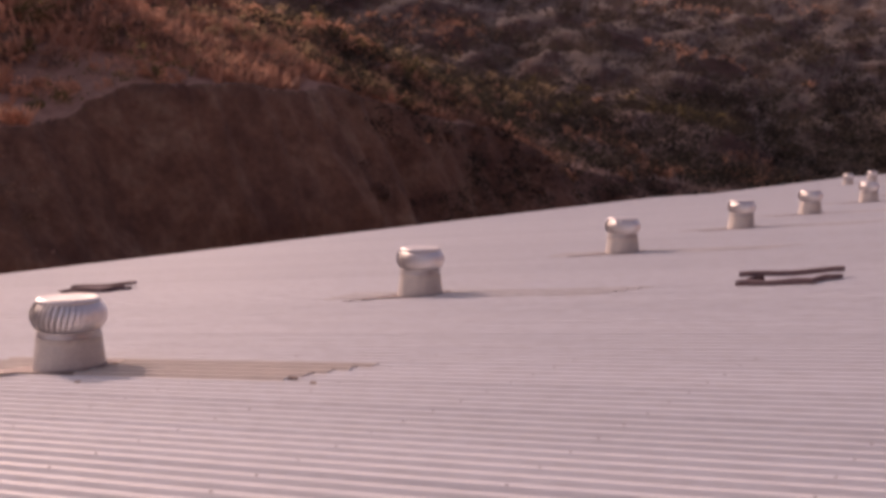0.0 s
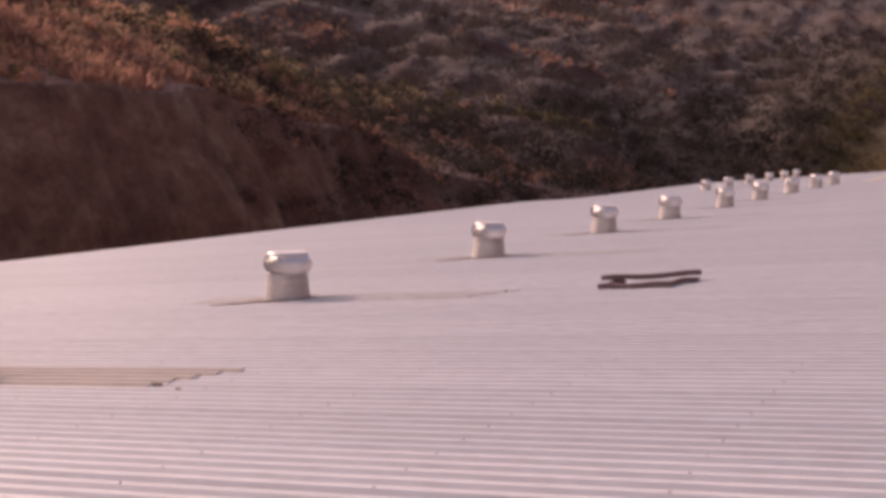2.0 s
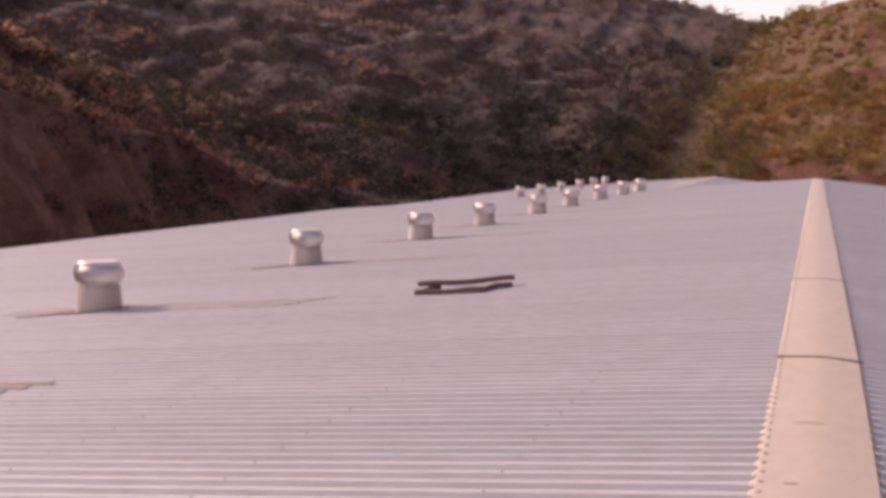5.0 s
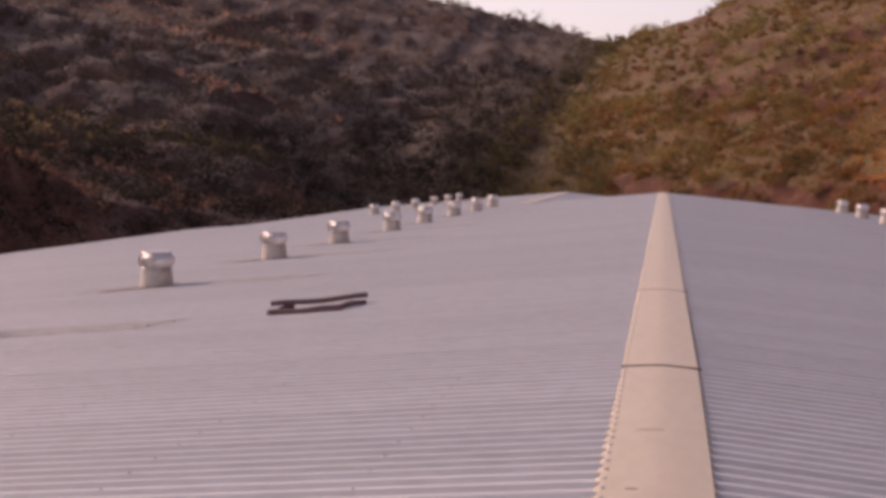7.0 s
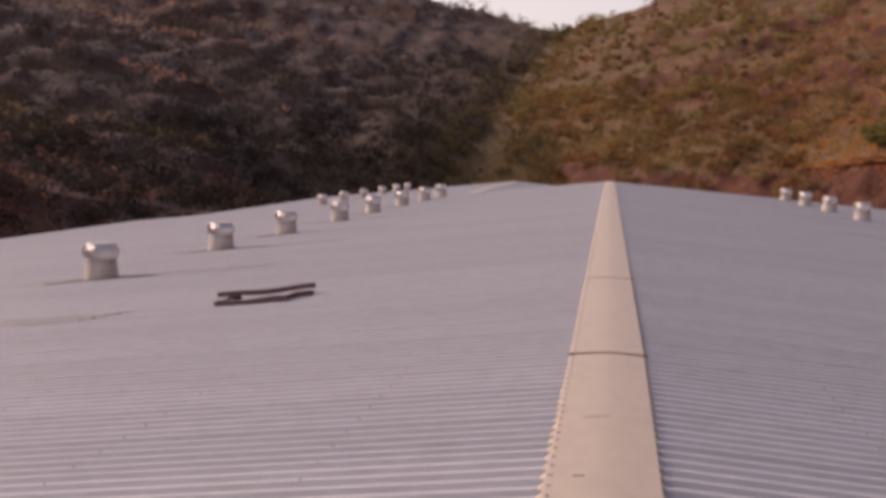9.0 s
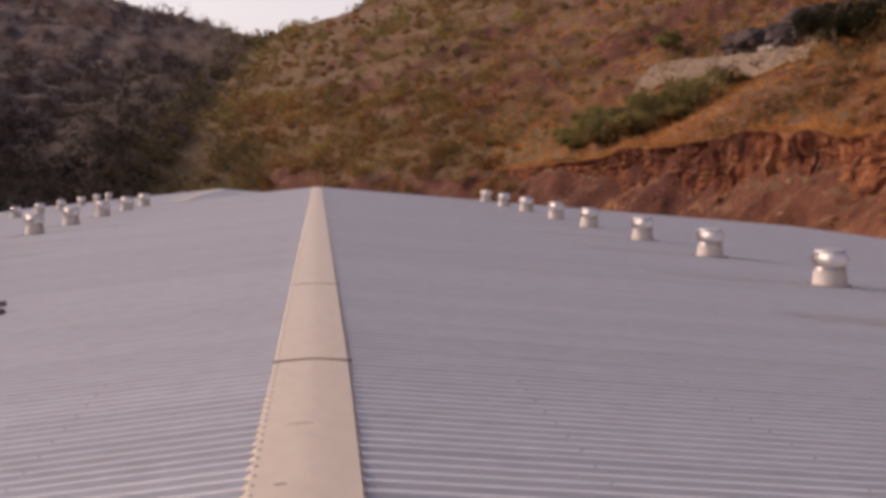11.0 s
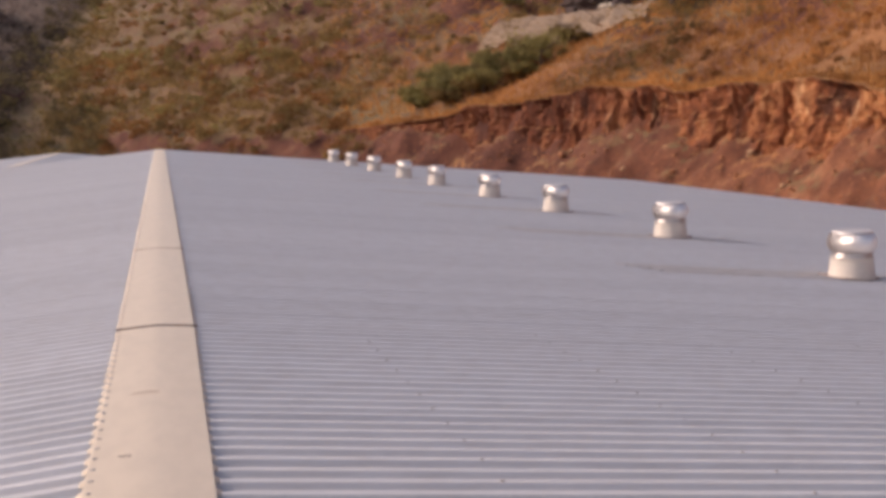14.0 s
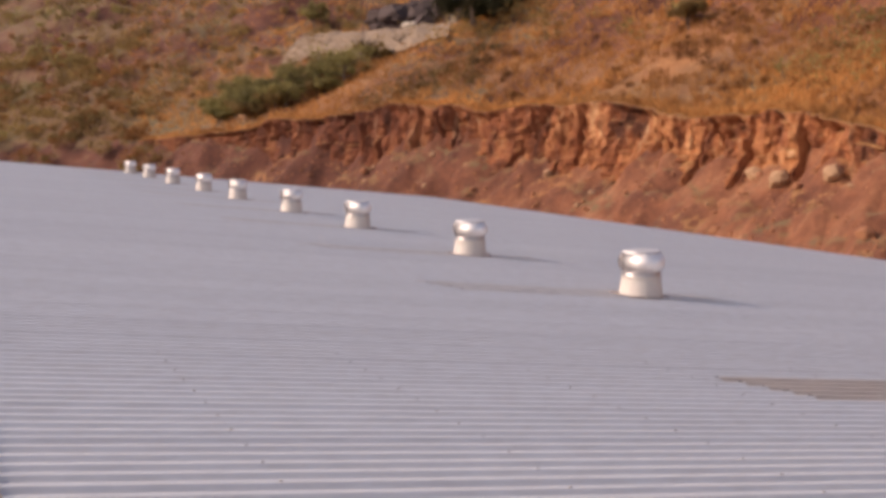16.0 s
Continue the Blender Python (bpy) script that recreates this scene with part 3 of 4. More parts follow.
# ---- boards left on the roof ----
def board(length, width, thick, seed):
    rng = random.Random(seed)
    n = 9
    verts, faces = [], []
    for i in range(n):
        x = -length / 2 + length * i / (n - 1)
        s = 0.012 * rng.uniform(-1, 1)
        up = 0.012 * math.sin(i * 0.9 + seed)
        verts += [(x, -width / 2 + s, up), (x, width / 2 + s, up), (x, width / 2 + s - 0.006, up + thick), (x, -width / 2 + s + 0.006, up + thick)]
    for i in range(n - 1):
        for j in range(4):
            k = (j + 1) % 4
            faces.append((4 * i + j, 4 * i + 4 + j, 4 * i + 4 + k, 4 * i + k))
    faces += [(0, 1, 2, 3), (4 * n - 1, 4 * n - 2, 4 * n - 3, 4 * n - 4)]
    return mesh_of("board", verts, faces, M_PLANK)


def roof_z(x):
    return -SLOPE * abs(x)


def stack(x, y, turn, label):
    s = new("board_stack")
    s.matrix_world = Matrix.Translation((x, y, roof_z(x))) @ Matrix.Rotation(-math.atan(SLOPE), 4, "Y") @ Matrix.Rotation(radians(turn), 4, "Z")
    part("board", board(1.36, 0.14, 0.065, 1), s, at=(0.02, 0.30, 0.075)).rotation_euler = (0, 0, radians(19))
    part("board", board(0.96, 0.14, 0.065, 2), s, at=(-0.02, -0.26, 0.0)).rotation_euler = (0, 0, radians(5))
    part("batten", board(0.70, 0.07, 0.07, 3), s, at=(-0.45, -0.02, 0.0)).rotation_euler = (0, 0, radians(80))
    part("batten", board(0.62, 0.08, 0.07, 4), s, at=(0.50, 0.13, 0.0)).rotation_euler = (0, 0, radians(62))
    return tagged(s, label, "boards", "boards left on the roof")


stack(-4.75, 16.1, 0, "dark weathered boards laid across battens on the roof")
far_stack = stack(-19.2, 17.3, 6, "dark boards and a thin sheet lying flat on the roof slope")
part("sheet", board(1.15, 0.62, 0.03, 5), far_stack, at=(-0.05, 0.0, 0.07)).rotation_euler = (0, 0, radians(12))


# ---- fixing screws ----
def screws(side):
    pts = []
    for k in range(5):
        x = 1.61 + 1.535 * k
        for i in range(36):
            y = 3.1 + i * PITCH
            if (i + k) % 2 == 0:
                pts.append((x, y))
    for i in range(120 if side < 0 else 0):
        pts.append((0.279, 3.1 + i * PITCH))
    v, f = [], []
    for x, y in pts:
        yy = GRID[side] + round((y - GRID[side]) / PITCH) * PITCH + 0.115
        z = -SLOPE * x + (0.010 if x < 0.3 else 0.0)
        b = len(v)
        big = 1.4 if x < 0.3 else 1.0
        for r, h in ((0.011 * big, 0.001), (0.008 * big, 0.008)):
            v += [(side * (x + r * math.cos(a)), yy + r * math.sin(a), z + h) for a in [i * math.pi / 3 for i in range(6)]]
        f += [(b + i, b + (i + 1) % 6, b + 6 + (i + 1) % 6, b + 6 + i) for i in range(6)]
        f.append(tuple(b + 6 + i for i in range(6)))
    ob = new("roof_screws", mesh_of("roof_screws", v, f, M_SCREW))
    tagged(ob, "small zinc screws along the roof ribs", "screws", kind="stuff")


screws(1)
screws(-1)


# ---- small marks and litter ----
def blot(name, x, y, length, width, lift, mat, label, category, seed):
    """A thin irregular patch lying on the roof or the ridge cap."""
    g = random.Random(seed)
    n = 18
    rim = []
    for k in range(n):
        a = 2 * math.pi * k / n
        r = g.uniform(0.65, 1.0)
        rim.append((x + 0.5 * length * r * math.cos(a), y + 0.5 * width * r * math.sin(a)))
    def height(px):
        return 0.012 - SLOPE * math.sqrt(px * px + 0.006) if abs(px) < 0.3 else -SLOPE * abs(px)
    top = [(px, py, height(px) + lift) for px, py in rim]
    low = [(px, py, height(px) + 0.0005) for px, py in rim]
    f = [tuple(range(n))] + [(k, n + k, n + (k + 1) % n, (k + 1) % n) for k in range(n)]
    return tagged(new(name, mesh_of(name, top + low, f, mat)), label, category)


blot("smudge", -0.06, 7.34, 0.2, 0.09, 0.0025, M_SMUDGE, "faint brown dirt smudge on the cream ridge cap", "dirt", 3)
blot("scuff_mark", -0.14, 5.96, 0.075, 0.02, 0.004, M_SEAL, "small dark scuff mark on the cream ridge cap", "dirt", 4)
blot("dead_leaf", -6.8, 8.38, 0.11, 0.06, 0.02, M_SEAL, "small dark dead leaf lying on the roof sheets", "leaf", 5)
blot("dead_leaf", -6.45, 8.22, 0.06, 0.05, 0.015, M_SEAL_PALE, "small brown dead leaf lying on the roof sheets", "leaf", 6)
blot("dead_leaf", -9.05, 7.95, 0.08, 0.05, 0.015, M_SEAL_PALE, "small brown dead leaf lying on the roof sheets", "leaf", 7)


# ---- rocks and stones on the banks ----
def rock_mesh(name, size, squash, seed, mat, rugged=1.0):
    bm = bmesh.new()
    bmesh.ops.create_icosphere(bm, subdivisions=3, radius=1.0)
    off = Vector((seed * 3.7, seed * 1.3, seed * 2.1))
    for v in bm.verts:
        p = v.co.copy()
        k = 1 + 0.34 * noise.noise(p * 1.1 + off) + rugged * (0.14 * noise.noise(p * 3.0 + off) + 0.06 * noise.noise(p * 7.0 + off))
        # flat cleaved sides
        for n in ((1, 0.3, 0.2), (-0.4, 1, 0.1), (0.2, -0.9, 0.5), (-0.9, -0.3, 0.6), (0.1, 0.2, 1)):
            n = Vector(n).normalized()
            over = p.dot(n) * k - 0.78
            if over > 0:
                p -= n * over * 0.85
        v.co = Vector((p.x * size * k, p.y * size * k * squash[0], p.z * size * k * squash[1]))
    me = bpy.data.meshes.new(name)
    bm.to_mesh(me)
    bm.free()
    me.materials.append(mat)
    return me


def ground_z(x, y):
    return float(land(np.array([x]), np.array([y]))[0])


def toe_at(y):
    return float(east_toe(np.array([float(y)]))[0])


def red_cliff():
    """The cut face: blocky columns of earth and rock under an overhanging turf lip."""
    g = np.random.default_rng(77)
    ys = np.arange(34.0, 128.0, 0.11)
    nv = 34
    edges = np.cumsum(0.3 + 2.4 * g.random(130) ** 2) + 33.0
    col = np.searchsorted(edges, ys)
    proud = g.uniform(-1, 1, 140)[col]
    frac = (ys - edges[np.clip(col - 1, 0, 129)]) / np.maximum(edges[np.clip(col, 0, 129)] - edges[np.clip(col - 1, 0, 129)], 0.1)
    round_off = -0.22 * np.abs(2 * np.clip(frac, 0, 1) - 1) ** 3
    h, toe = cliff_height(ys), east_toe(ys)
    base = np.maximum(FLOOR + 0.17 * np.clip(ys - 125, 0, None), -0.4)
    narrow = np.cumsum(0.15 + 0.75 * g.random(260) ** 1.5) + 33.0
    rib = np.searchsorted(narrow, ys)
    ledges = g.uniform(-1, 1, (270, 12))
    drop = 0.28 * land_noise(ys, ys * 0, 6.0, 58, 3) + 0.12 * land_noise(ys, ys * 0, 1.1, 59, 3)
    breaks = g.uniform(0.25, 0.85, 140)[col]
    step = g.uniform(0.0, 1.0, 140)[col]
    verts = []
    for j in range(nv + 1):
        w = j / nv
        out = 0.32 * proud + round_off + 0.5 * land_noise(ys, ys * 0 + w * 3.0, 1.4, 51, 4) + 0.16 * land_noise(ys, ys * 0 + w * 4.0, 0.5, 52, 2)
        out = out + np.where(w < breaks, 0.40 * step, 0.0) + 1.5 * (1 - w) ** 2.0 * (0.5 + 0.5 * land_noise(ys, ys * 0, 5.0, 57, 3))
        level = np.clip((w * 9 + 1.5 * proud).astype(int), 0, 11)
        out = out + 0.17 * ledges[np.clip(rib, 0, 269), level]
        out = out * np.minimum(1.0, h / 2.5)
        top = max(0.0, (w - 0.9) / 0.1)
        out = out * (1 - 0.75 * top) + 0.75 * (0.45 + 0.3 * land_noise(ys, ys * 0, 1.3, 53, 3)) * top * np.minimum(1.0, h / 2.5)
        z = base - 1.2 + (h + 1.2 + drop * np.minimum(1.0, h / 2.5)) * w
        verts.append(np.stack([toe + 0.3 - out, ys, z], -1))
    back = np.stack([toe + 2.4, ys, land(toe + 2.4, ys) - 0.15], -1)
    lip = verts[-1].copy()
    lip[:, 2] += 0.1
    lip[:, 0] += 0.25
    verts += [lip, back]
    # dry tufts hanging over the broken edge
    pick = g.integers(0, len(ys), 5200)
    q = g.random((5200, 1)) ** 1.6
    root = lip[pick] * (1 - q) + back[pick] * q + g.normal(0, 0.06, (5200, 3))
    tip = root + np.stack([g.normal(-0.12, 0.22, 5200), g.normal(0, 0.25, 5200), g.uniform(0.05, 0.55, 5200)], -1)
    a = g.uniform(0, 6.28, 5200)
    side = np.stack([np.cos(a), np.sin(a), 0 * a], -1) * 0.06
    tagged(new("edge_grass", quad_mesh("edge_grass", np.stack([root - side, root + side, tip + side * 0.4, tip - side * 0.4], 1).reshape(-1, 3), M_GRASS)),
           "ragged dry grass along the broken cliff edge", "grass", kind="stuff")
    v = np.concatenate(verts)
    n = len(ys)
    i, j = np.meshgrid(np.arange(len(verts) - 1), np.arange(n - 1), indexing="ij")
    f = np.stack([i * n + j, (i + 1) * n + j, (i + 1) * n + j + 1, i * n + j + 1], -1).reshape(-1, 4)
    ob = new("cliff", mesh_of("cliff", v.tolist(), f.tolist(), M_CLIFF))
    return tagged(ob, "cut red earth cliff with pale rock columns under dry turf", "cliff", kind="structure")


red_cliff()


def set_down(ob, x, y, sink, turn=0.0):
    ob.matrix_world = pose(x, y, ground_z(x, y) - sink, 0, 0, turn)
    return ob


rng = random.Random(11)
ROCKS = [rock_mesh("boulder", 1.0, (0.8, 0.75), i + 1, m) for i, m in enumerate((M_PALE, M_ROCK, M_ROCK, M_PALE))]
spots = [(41.2, 48.9, 0.62), (37.8, 42.6, 0.5), (40.7, 50.9, 0.3), (41.5, 53.4, 0.78), (42.6, 62.9, 0.42), (41.7, 55.4, 0.3), (39.6, 56.5, 0.25), (42.0, 56.2, 0.55)]
for i in range(34):
    y = rng.uniform(42, 108)
    x = toe_at(y) - rng.uniform(0.8, 7.5)
    spots.append((x, y, rng.choice((0.14, 0.18, 0.22, 0.3, 0.42))))
for i, (x, y, s) in enumerate(spots):
    b = new("boulder", ROCKS[i % 4])
    b.matrix_world = pose(x, y, ground_z(x, y) + 0.2 * s, rng.uniform(-20, 20), rng.uniform(-20, 20), rng.uniform(0, 360)) @ Matrix.Scale(s, 4)
    tagged(b, ("pale cleaved boulder fallen below the red cliff", "red-brown broken boulder on the talus slope")[0 if i % 4 in (0, 3) else 1], "boulder", "boulders below the cliff")

v, f = [], []
for i in range(1900):
    y = rng.uniform(38, 125)
    x = toe_at(y) - rng.uniform(0.5, 8.5)
    s = 0.05 + 0.16 * rng.random() ** 4
    z = ground_z(x, y)
    n = len(v)
    a = rng.uniform(0, 6.3)
    for k in range(5):
        t = a + k * 1.257
        v.append((x + s * rng.uniform(0.7, 1.2) * math.cos(t), y + s * rng.uniform(0.7, 1.2) * math.sin(t), z - 0.05))
    for k in range(5):
        t = a + 0.4 + k * 1.257
        v.append((x + 0.6 * s * math.cos(t), y + 0.6 * s * math.sin(t), z + s * rng.uniform(0.6, 1.1)))
    f += [(n + k, n + (k + 1) % 5, n + 5 + (k + 1) % 5, n + 5 + k) for k in range(5)] + [tuple(n + 5 + k for k in range(5))]
tagged(new("stones", mesh_of("stones", v, f, M_ROCK)), "loose red-brown stones scattered over the talus", "stones", kind="stuff")


# ---- stone-faced embankment on the hillside ----
def embankment():
    nu, nv = 110, 22
    low = [Vector((36.0, 136.0)), Vector((40.7, 121.0)), Vector((43.3, 104.5))]
    high = [Vector((39.0, 137.5)), Vector((45.0, 128.0)), Vector((49.0, 115.0))]

    def along(p, u):
        return p[0].lerp(p[1], u * 2) if u < 0.5 else p[1].lerp(p[2], u * 2 - 1)

    verts, faces = [], []
    for j in range(nv + 1):
        for i in range(nu + 1):
            u, w = i / nu, j / nv
            q = along(low, u).lerp(along(high, u), w)
            zl, zh = 9.2 + 0.3 * u, 12.6 + 0.1 * u
            z = zl + (zh - zl) * w ** 0.85
            bulge = 0.35 * noise.noise(Vector((u * 9, w * 3, 1.0))) + 0.4 * noise.noise(Vector((u * 26, w * 9, 4.0))) + 0.3 * noise.noise(Vector((u * 60, w * 16, 9.0)))
            verts.append((q.x + bulge - 0.5 * math.sin(math.pi * w) * 0.5, q.y + 0.3 * bulge, z + 0.3 * noise.noise(Vector((u * 12, 0, 7.0)))))
    above = land(np.array([v[0] for v in verts]), np.array([v[1] for v in verts])) + 0.4
    verts = [(x, y, max(z, float(h))) for (x, y, z), h in zip(verts, above)]
    n = len(verts)
    for j in range(nv + 1):
        for i in range(nu + 1):
            x, y, z = verts[j * (nu + 1) + i]
            verts.append((x + 3.0, y + 1.0, z - 3.0))
    w1 = nu + 1
    for j in range(nv):
        for i in range(nu):
            a = j * w1 + i
            faces += [(a, a + 1, a + w1 + 1, a + w1), (n + a, n + a + w1, n + a + w1 + 1, n + a + 1)]
    rim = [i for i in range(w1)] + [j * w1 + nu for j in range(1, nv + 1)] + [nv * w1 + i for i in range(nu - 1, -1, -1)] + [j * w1 for j in range(nv - 1, 0, -1)]
    for a, b in zip(rim, rim[1:] + rim[:1]):
        faces.append((a, n + a, n + b, b))
    return tagged(new("embankment", mesh_of("embankment", verts, faces, M_SLAB)), "pale weathered stone-faced embankment on the dry hillside", "embankment")


embankment()
for i, (x, y, s) in enumerate(((48.4, 131.0, 2.6), (49.8, 127.0, 2.3), (47.2, 134.5, 1.9), (51.2, 123.0, 2.2), (51.5, 118.5, 1.8), (52.5, 128.0, 2.8), (48.0, 127.6, 1.2), (49.0, 124.0, 1.3), (50.4, 130.4, 1.7), (50.8, 120.6, 1.1), (53.5, 124.5, 2.0), (46.4, 132.4, 1.1))):
    b = new("boulder", rock_mesh("boulder", s, (0.9, 0.7), 20 + i, M_SHADED_ROCK, 2.6))
    set_down(b, x, y, -0.2 * s, i * 50)
    tagged(b, "big dark boulder above the embankment with shade in its colour", "boulder", "dark boulders above the embankment")
for i, (x, y) in enumerate(((46.6, 124.6), (46.8, 123.8), (47.1, 123.0), (48.9, 116.2))):
    b = new("stone", rock_mesh("stone", 0.3, (0.8, 1.2), 40 + i, M_CAP))
    set_down(b, x, y, -0.15)
    b.location.z = max(b.location.z, 12.95)
    tagged(b, "small whitish stone on top of the embankment", "stone", "whitish stones")


# ---- scrub, trees and grass ----
def leaves(centres, sizes, leaf, per, seed, flat=0.75):
    """Corners of leaf quads for lumpy shrubs: five lumps each, leaves near the lumps' skins."""
    g = np.random.default_rng(seed)
    n = len(centres)
    lump_off = g.normal(0, 0.38, (n, 6, 3)) * sizes[:, None, None]
    lump_off[:, :, 2] = np.abs(lump_off[:, :, 2]) * 0.9 + 0.25 * sizes[:, None]
    lump_rad = g.uniform(0.28, 0.58, (n, 6)) * sizes[:, None]
    which = g.integers(0, 6, (n, per))
    rows = np.arange(n)[:, None]
    way = g.normal(0, 1, (n, per, 3))
    way /= np.linalg.norm(way, axis=2, keepdims=True)
    p = centres[:, None, :] + lump_off[rows, which] + way * (lump_rad[rows, which] * g.uniform(0.6, 1.12, (n, per)))[:, :, None] * np.array([1, 1, flat])
    nrm = way + g.normal(0, 0.22, way.shape)
    nrm /= np.linalg.norm(nrm, axis=2, keepdims=True)
    t = np.cross(nrm, g.normal(0, 1, way.shape))
    t /= np.linalg.norm(t, axis=2, keepdims=True)
    b = np.cross(nrm, t)
    s = (leaf[:, None] * g.uniform(0.6, 1.3, (n, per)))[:, :, None] * 0.5
    q = np.stack([p - t * s, p + b * s * 0.7, p + t * s, p - b * s * 0.7], axis=2)
    return q.reshape(-1, 3)


def scatter(n, az0, az1, r0, r1, seed, keep, steepest=1.0, lowest=-3.0):
    """Places on the hillsides, as dense towards the pass as near by, where keep() allows."""
    g = np.random.default_rng(seed)
    a, r = np.radians(g.uniform(az0, az1, n)), r0 * (r1 / r0) ** g.random(n)
    x, y = r * np.sin(a), r * np.cos(a)
    z = land(x, y)
    step = 0.8
    grad = np.hypot(land(x + step, y) - z, land(x, y + step) - z) / step
    ok = (grad < steepest) & ((z > lowest) | (y > 122)) & (np.abs(x) > 20 * (y < 119)) & keep(x, y, z)
    return x[ok], y[ok], z[ok], r[ok], g


def scrub(name, label, n, area, seed, keep, size, per, mat, steepest=1.0, lowest=-3.0):
    x, y, z, r, g = scatter(n, *area, seed, keep, steepest, lowest)
    s = g.uniform(*size, len(x)) * (0.75 + 0.0016 * r)
    c = np.stack([x, y, z - 0.12 * s], -1)
    q = leaves(c, s, 0.07 + 0.0017 * r, per, seed + 1)
    return tagged(new(name, quad_mesh(name, q, mat)), label, "scrub", kind="stuff")


def thick(size, seed, level):
    return lambda x, y, z: land_noise(x, y, size, seed, 3) > level


NEAR_WEST, VALLEY = (-62.0, -18.0, 54.0, 150.0), (-13.0, 9.0, 121.0, 240.0)
WEST, EAST = (-58.0, -2.0, 58.0, 480.0), (-6.0, 48.0, 62.0, 480.0)
def east_side(x, y, z):
    return (x > -21.5) & (x - east_toe(y) > 2.5)


west_side = lambda x, y, z: x < -21.5 - 0.0 * y


def above_foot(x, y, z):
    return (z + 3.0 * land_noise(x, y, 12.0, 63, 3) > 5.0) | (y < 74)


far_part = lambda y: ease((y - 95) / 90.0)
def upper_slope(x, y, z):
    return z + 6.0 * land_noise(x, y, 30.0, 67, 3) > 27.0


# scrub turns pale with height: haze painted into its leaves
scrub("hazed_scrub", "thorn scrub on the upper shaded hillside, coloured pale for haze", 4200, (-48.0, -2.0, 80.0, 480.0), 103,
      lambda x, y, z: west_side(x, y, z) & upper_slope(x, y, z), (1.2, 3.0), 44, M_LEAF_HAZED)
scrub("dark_scrub", "dense dark green thorn scrub with hillside shade in its colour", 6200, (-45.0, -2.0, 95.0, 480.0), 101,
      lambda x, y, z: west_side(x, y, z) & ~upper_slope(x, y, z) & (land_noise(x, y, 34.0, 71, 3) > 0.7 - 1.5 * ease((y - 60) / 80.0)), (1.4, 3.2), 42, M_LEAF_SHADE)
scrub("olive_scrub", "brown bushes on the shaded hillside, tinted for haze", 1500, WEST, 111,
      lambda x, y, z: west_side(x, y, z) & upper_slope(x, y, z) & (land_noise(x, y, 26.0, 73, 3) > 0.4 * ease((y - 90) / 60.0) - 0.2), (1.0, 2.3), 80, M_LEAF_HAZE_BROWN)
scrub("dry_scrub", "dry reddish brown bushes on the shaded hillside, tinted for haze", 900, WEST, 121,
      lambda x, y, z: west_side(x, y, z) & upper_slope(x, y, z) & (land_noise(x, y, 22.0, 79, 3) > 0.4 * ease((y - 90) / 60.0) - 0.2), (0.8, 1.9), 70, M_LEAF_HAZE_BROWN)
scrub("olive_scrub", "olive green bushes scattered over the sunlit hillside", 3200, EAST, 131,
      lambda x, y, z: east_side(x, y, z) & (land_noise(x, y, 24.0, 83, 3) > 0.45 - 0.75 * far_part(y)), (1.1, 3.4), 80, M_LEAF_OLIVE)
scrub("dry_scrub", "dry tan bushes scattered over the sunlit hillside", 2000, EAST, 141,
      lambda x, y, z: east_side(x, y, z) & (land_noise(x, y, 18.0, 89, 3) > -0.1), (0.5, 1.4), 70, M_LEAF_DRY)
scrub("green_scrub", "fresher green bushes on the sunlit hillside", 1100, EAST, 151,
      lambda x, y, z: east_side(x, y, z) & (land_noise(x, y, 28.0, 97, 3) > 0.5 - 0.5 * far_part(y)), (1.1, 3.0), 100, M_LEAF_GREEN)
scrub("dark_scrub", "dark bushes in the folds of the sunlit hillside", 260, EAST, 161,
      lambda x, y, z: east_side(x, y, z) & (land_noise(x, y, 24.0, 83, 3) > 0.55 - 0.3 * far_part(y)), (0.8, 2.0), 85, M_LEAF_DARK)


scrub("olive_scrub", "olive brown bushes above the shaded red bank", 1500, NEAR_WEST, 201,
      lambda x, y, z: west_side(x, y, z) & above_foot(x, y, z) & (land_noise(x, y, 14.0, 73, 3) > -0.15), (0.7, 2.2), 110, M_LEAF_GREYOLIVE)
scrub("dry_scrub", "dry reddish bushes above the shaded red bank", 2200, NEAR_WEST, 211,
      lambda x, y, z: west_side(x, y, z) & above_foot(x, y, z) & (land_noise(x, y, 11.0, 79, 3) > -0.3), (0.4, 1.3), 90, M_LEAF_RUST)
scrub("dark_scrub", "dark thorn bushes above the shaded red bank", 500, NEAR_WEST, 221,
      lambda x, y, z: west_side(x, y, z) & (land_noise(x, y, 17.0, 71, 3) > 0.15), (0.8, 2.4), 120, M_LEAF_DARK)
scrub("olive_scrub", "olive scrub filling the gully behind the roofs", 900, VALLEY, 231,
      lambda x, y, z: (z < 14) & (x > -16), (0.9, 2.4), 90, M_LEAF_OLIVE)
scrub("dry_scrub", "dry brown scrub filling the gully behind the roofs", 700, VALLEY, 241,
      lambda x, y, z: (z < 14) & (x > -12), (0.7, 1.6), 80, M_LEAF_DRY)
scrub("gully_scrub", "brown scrub in the fold where the hillsides meet", 1500, (-15.0, 3.0, 124.0, 430.0), 281,
      lambda x, y, z: (x > -27.0) & (x - east_toe(y) < 6.0) & (x < -8.0), (1.2, 2.8), 70, M_LEAF_DARK, 2.0, -10.0)
scrub("dry_scrub", "low tan scrub covering the sunlit hillside", 1500, (-6.0, 40.0, 105.0, 460.0), 251,
      lambda x, y, z: east_side(x, y, z) & (land_noise(x, y, 40.0, 13, 3) > -0.45), (0.5, 1.2), 55, M_LEAF_OLIVE)


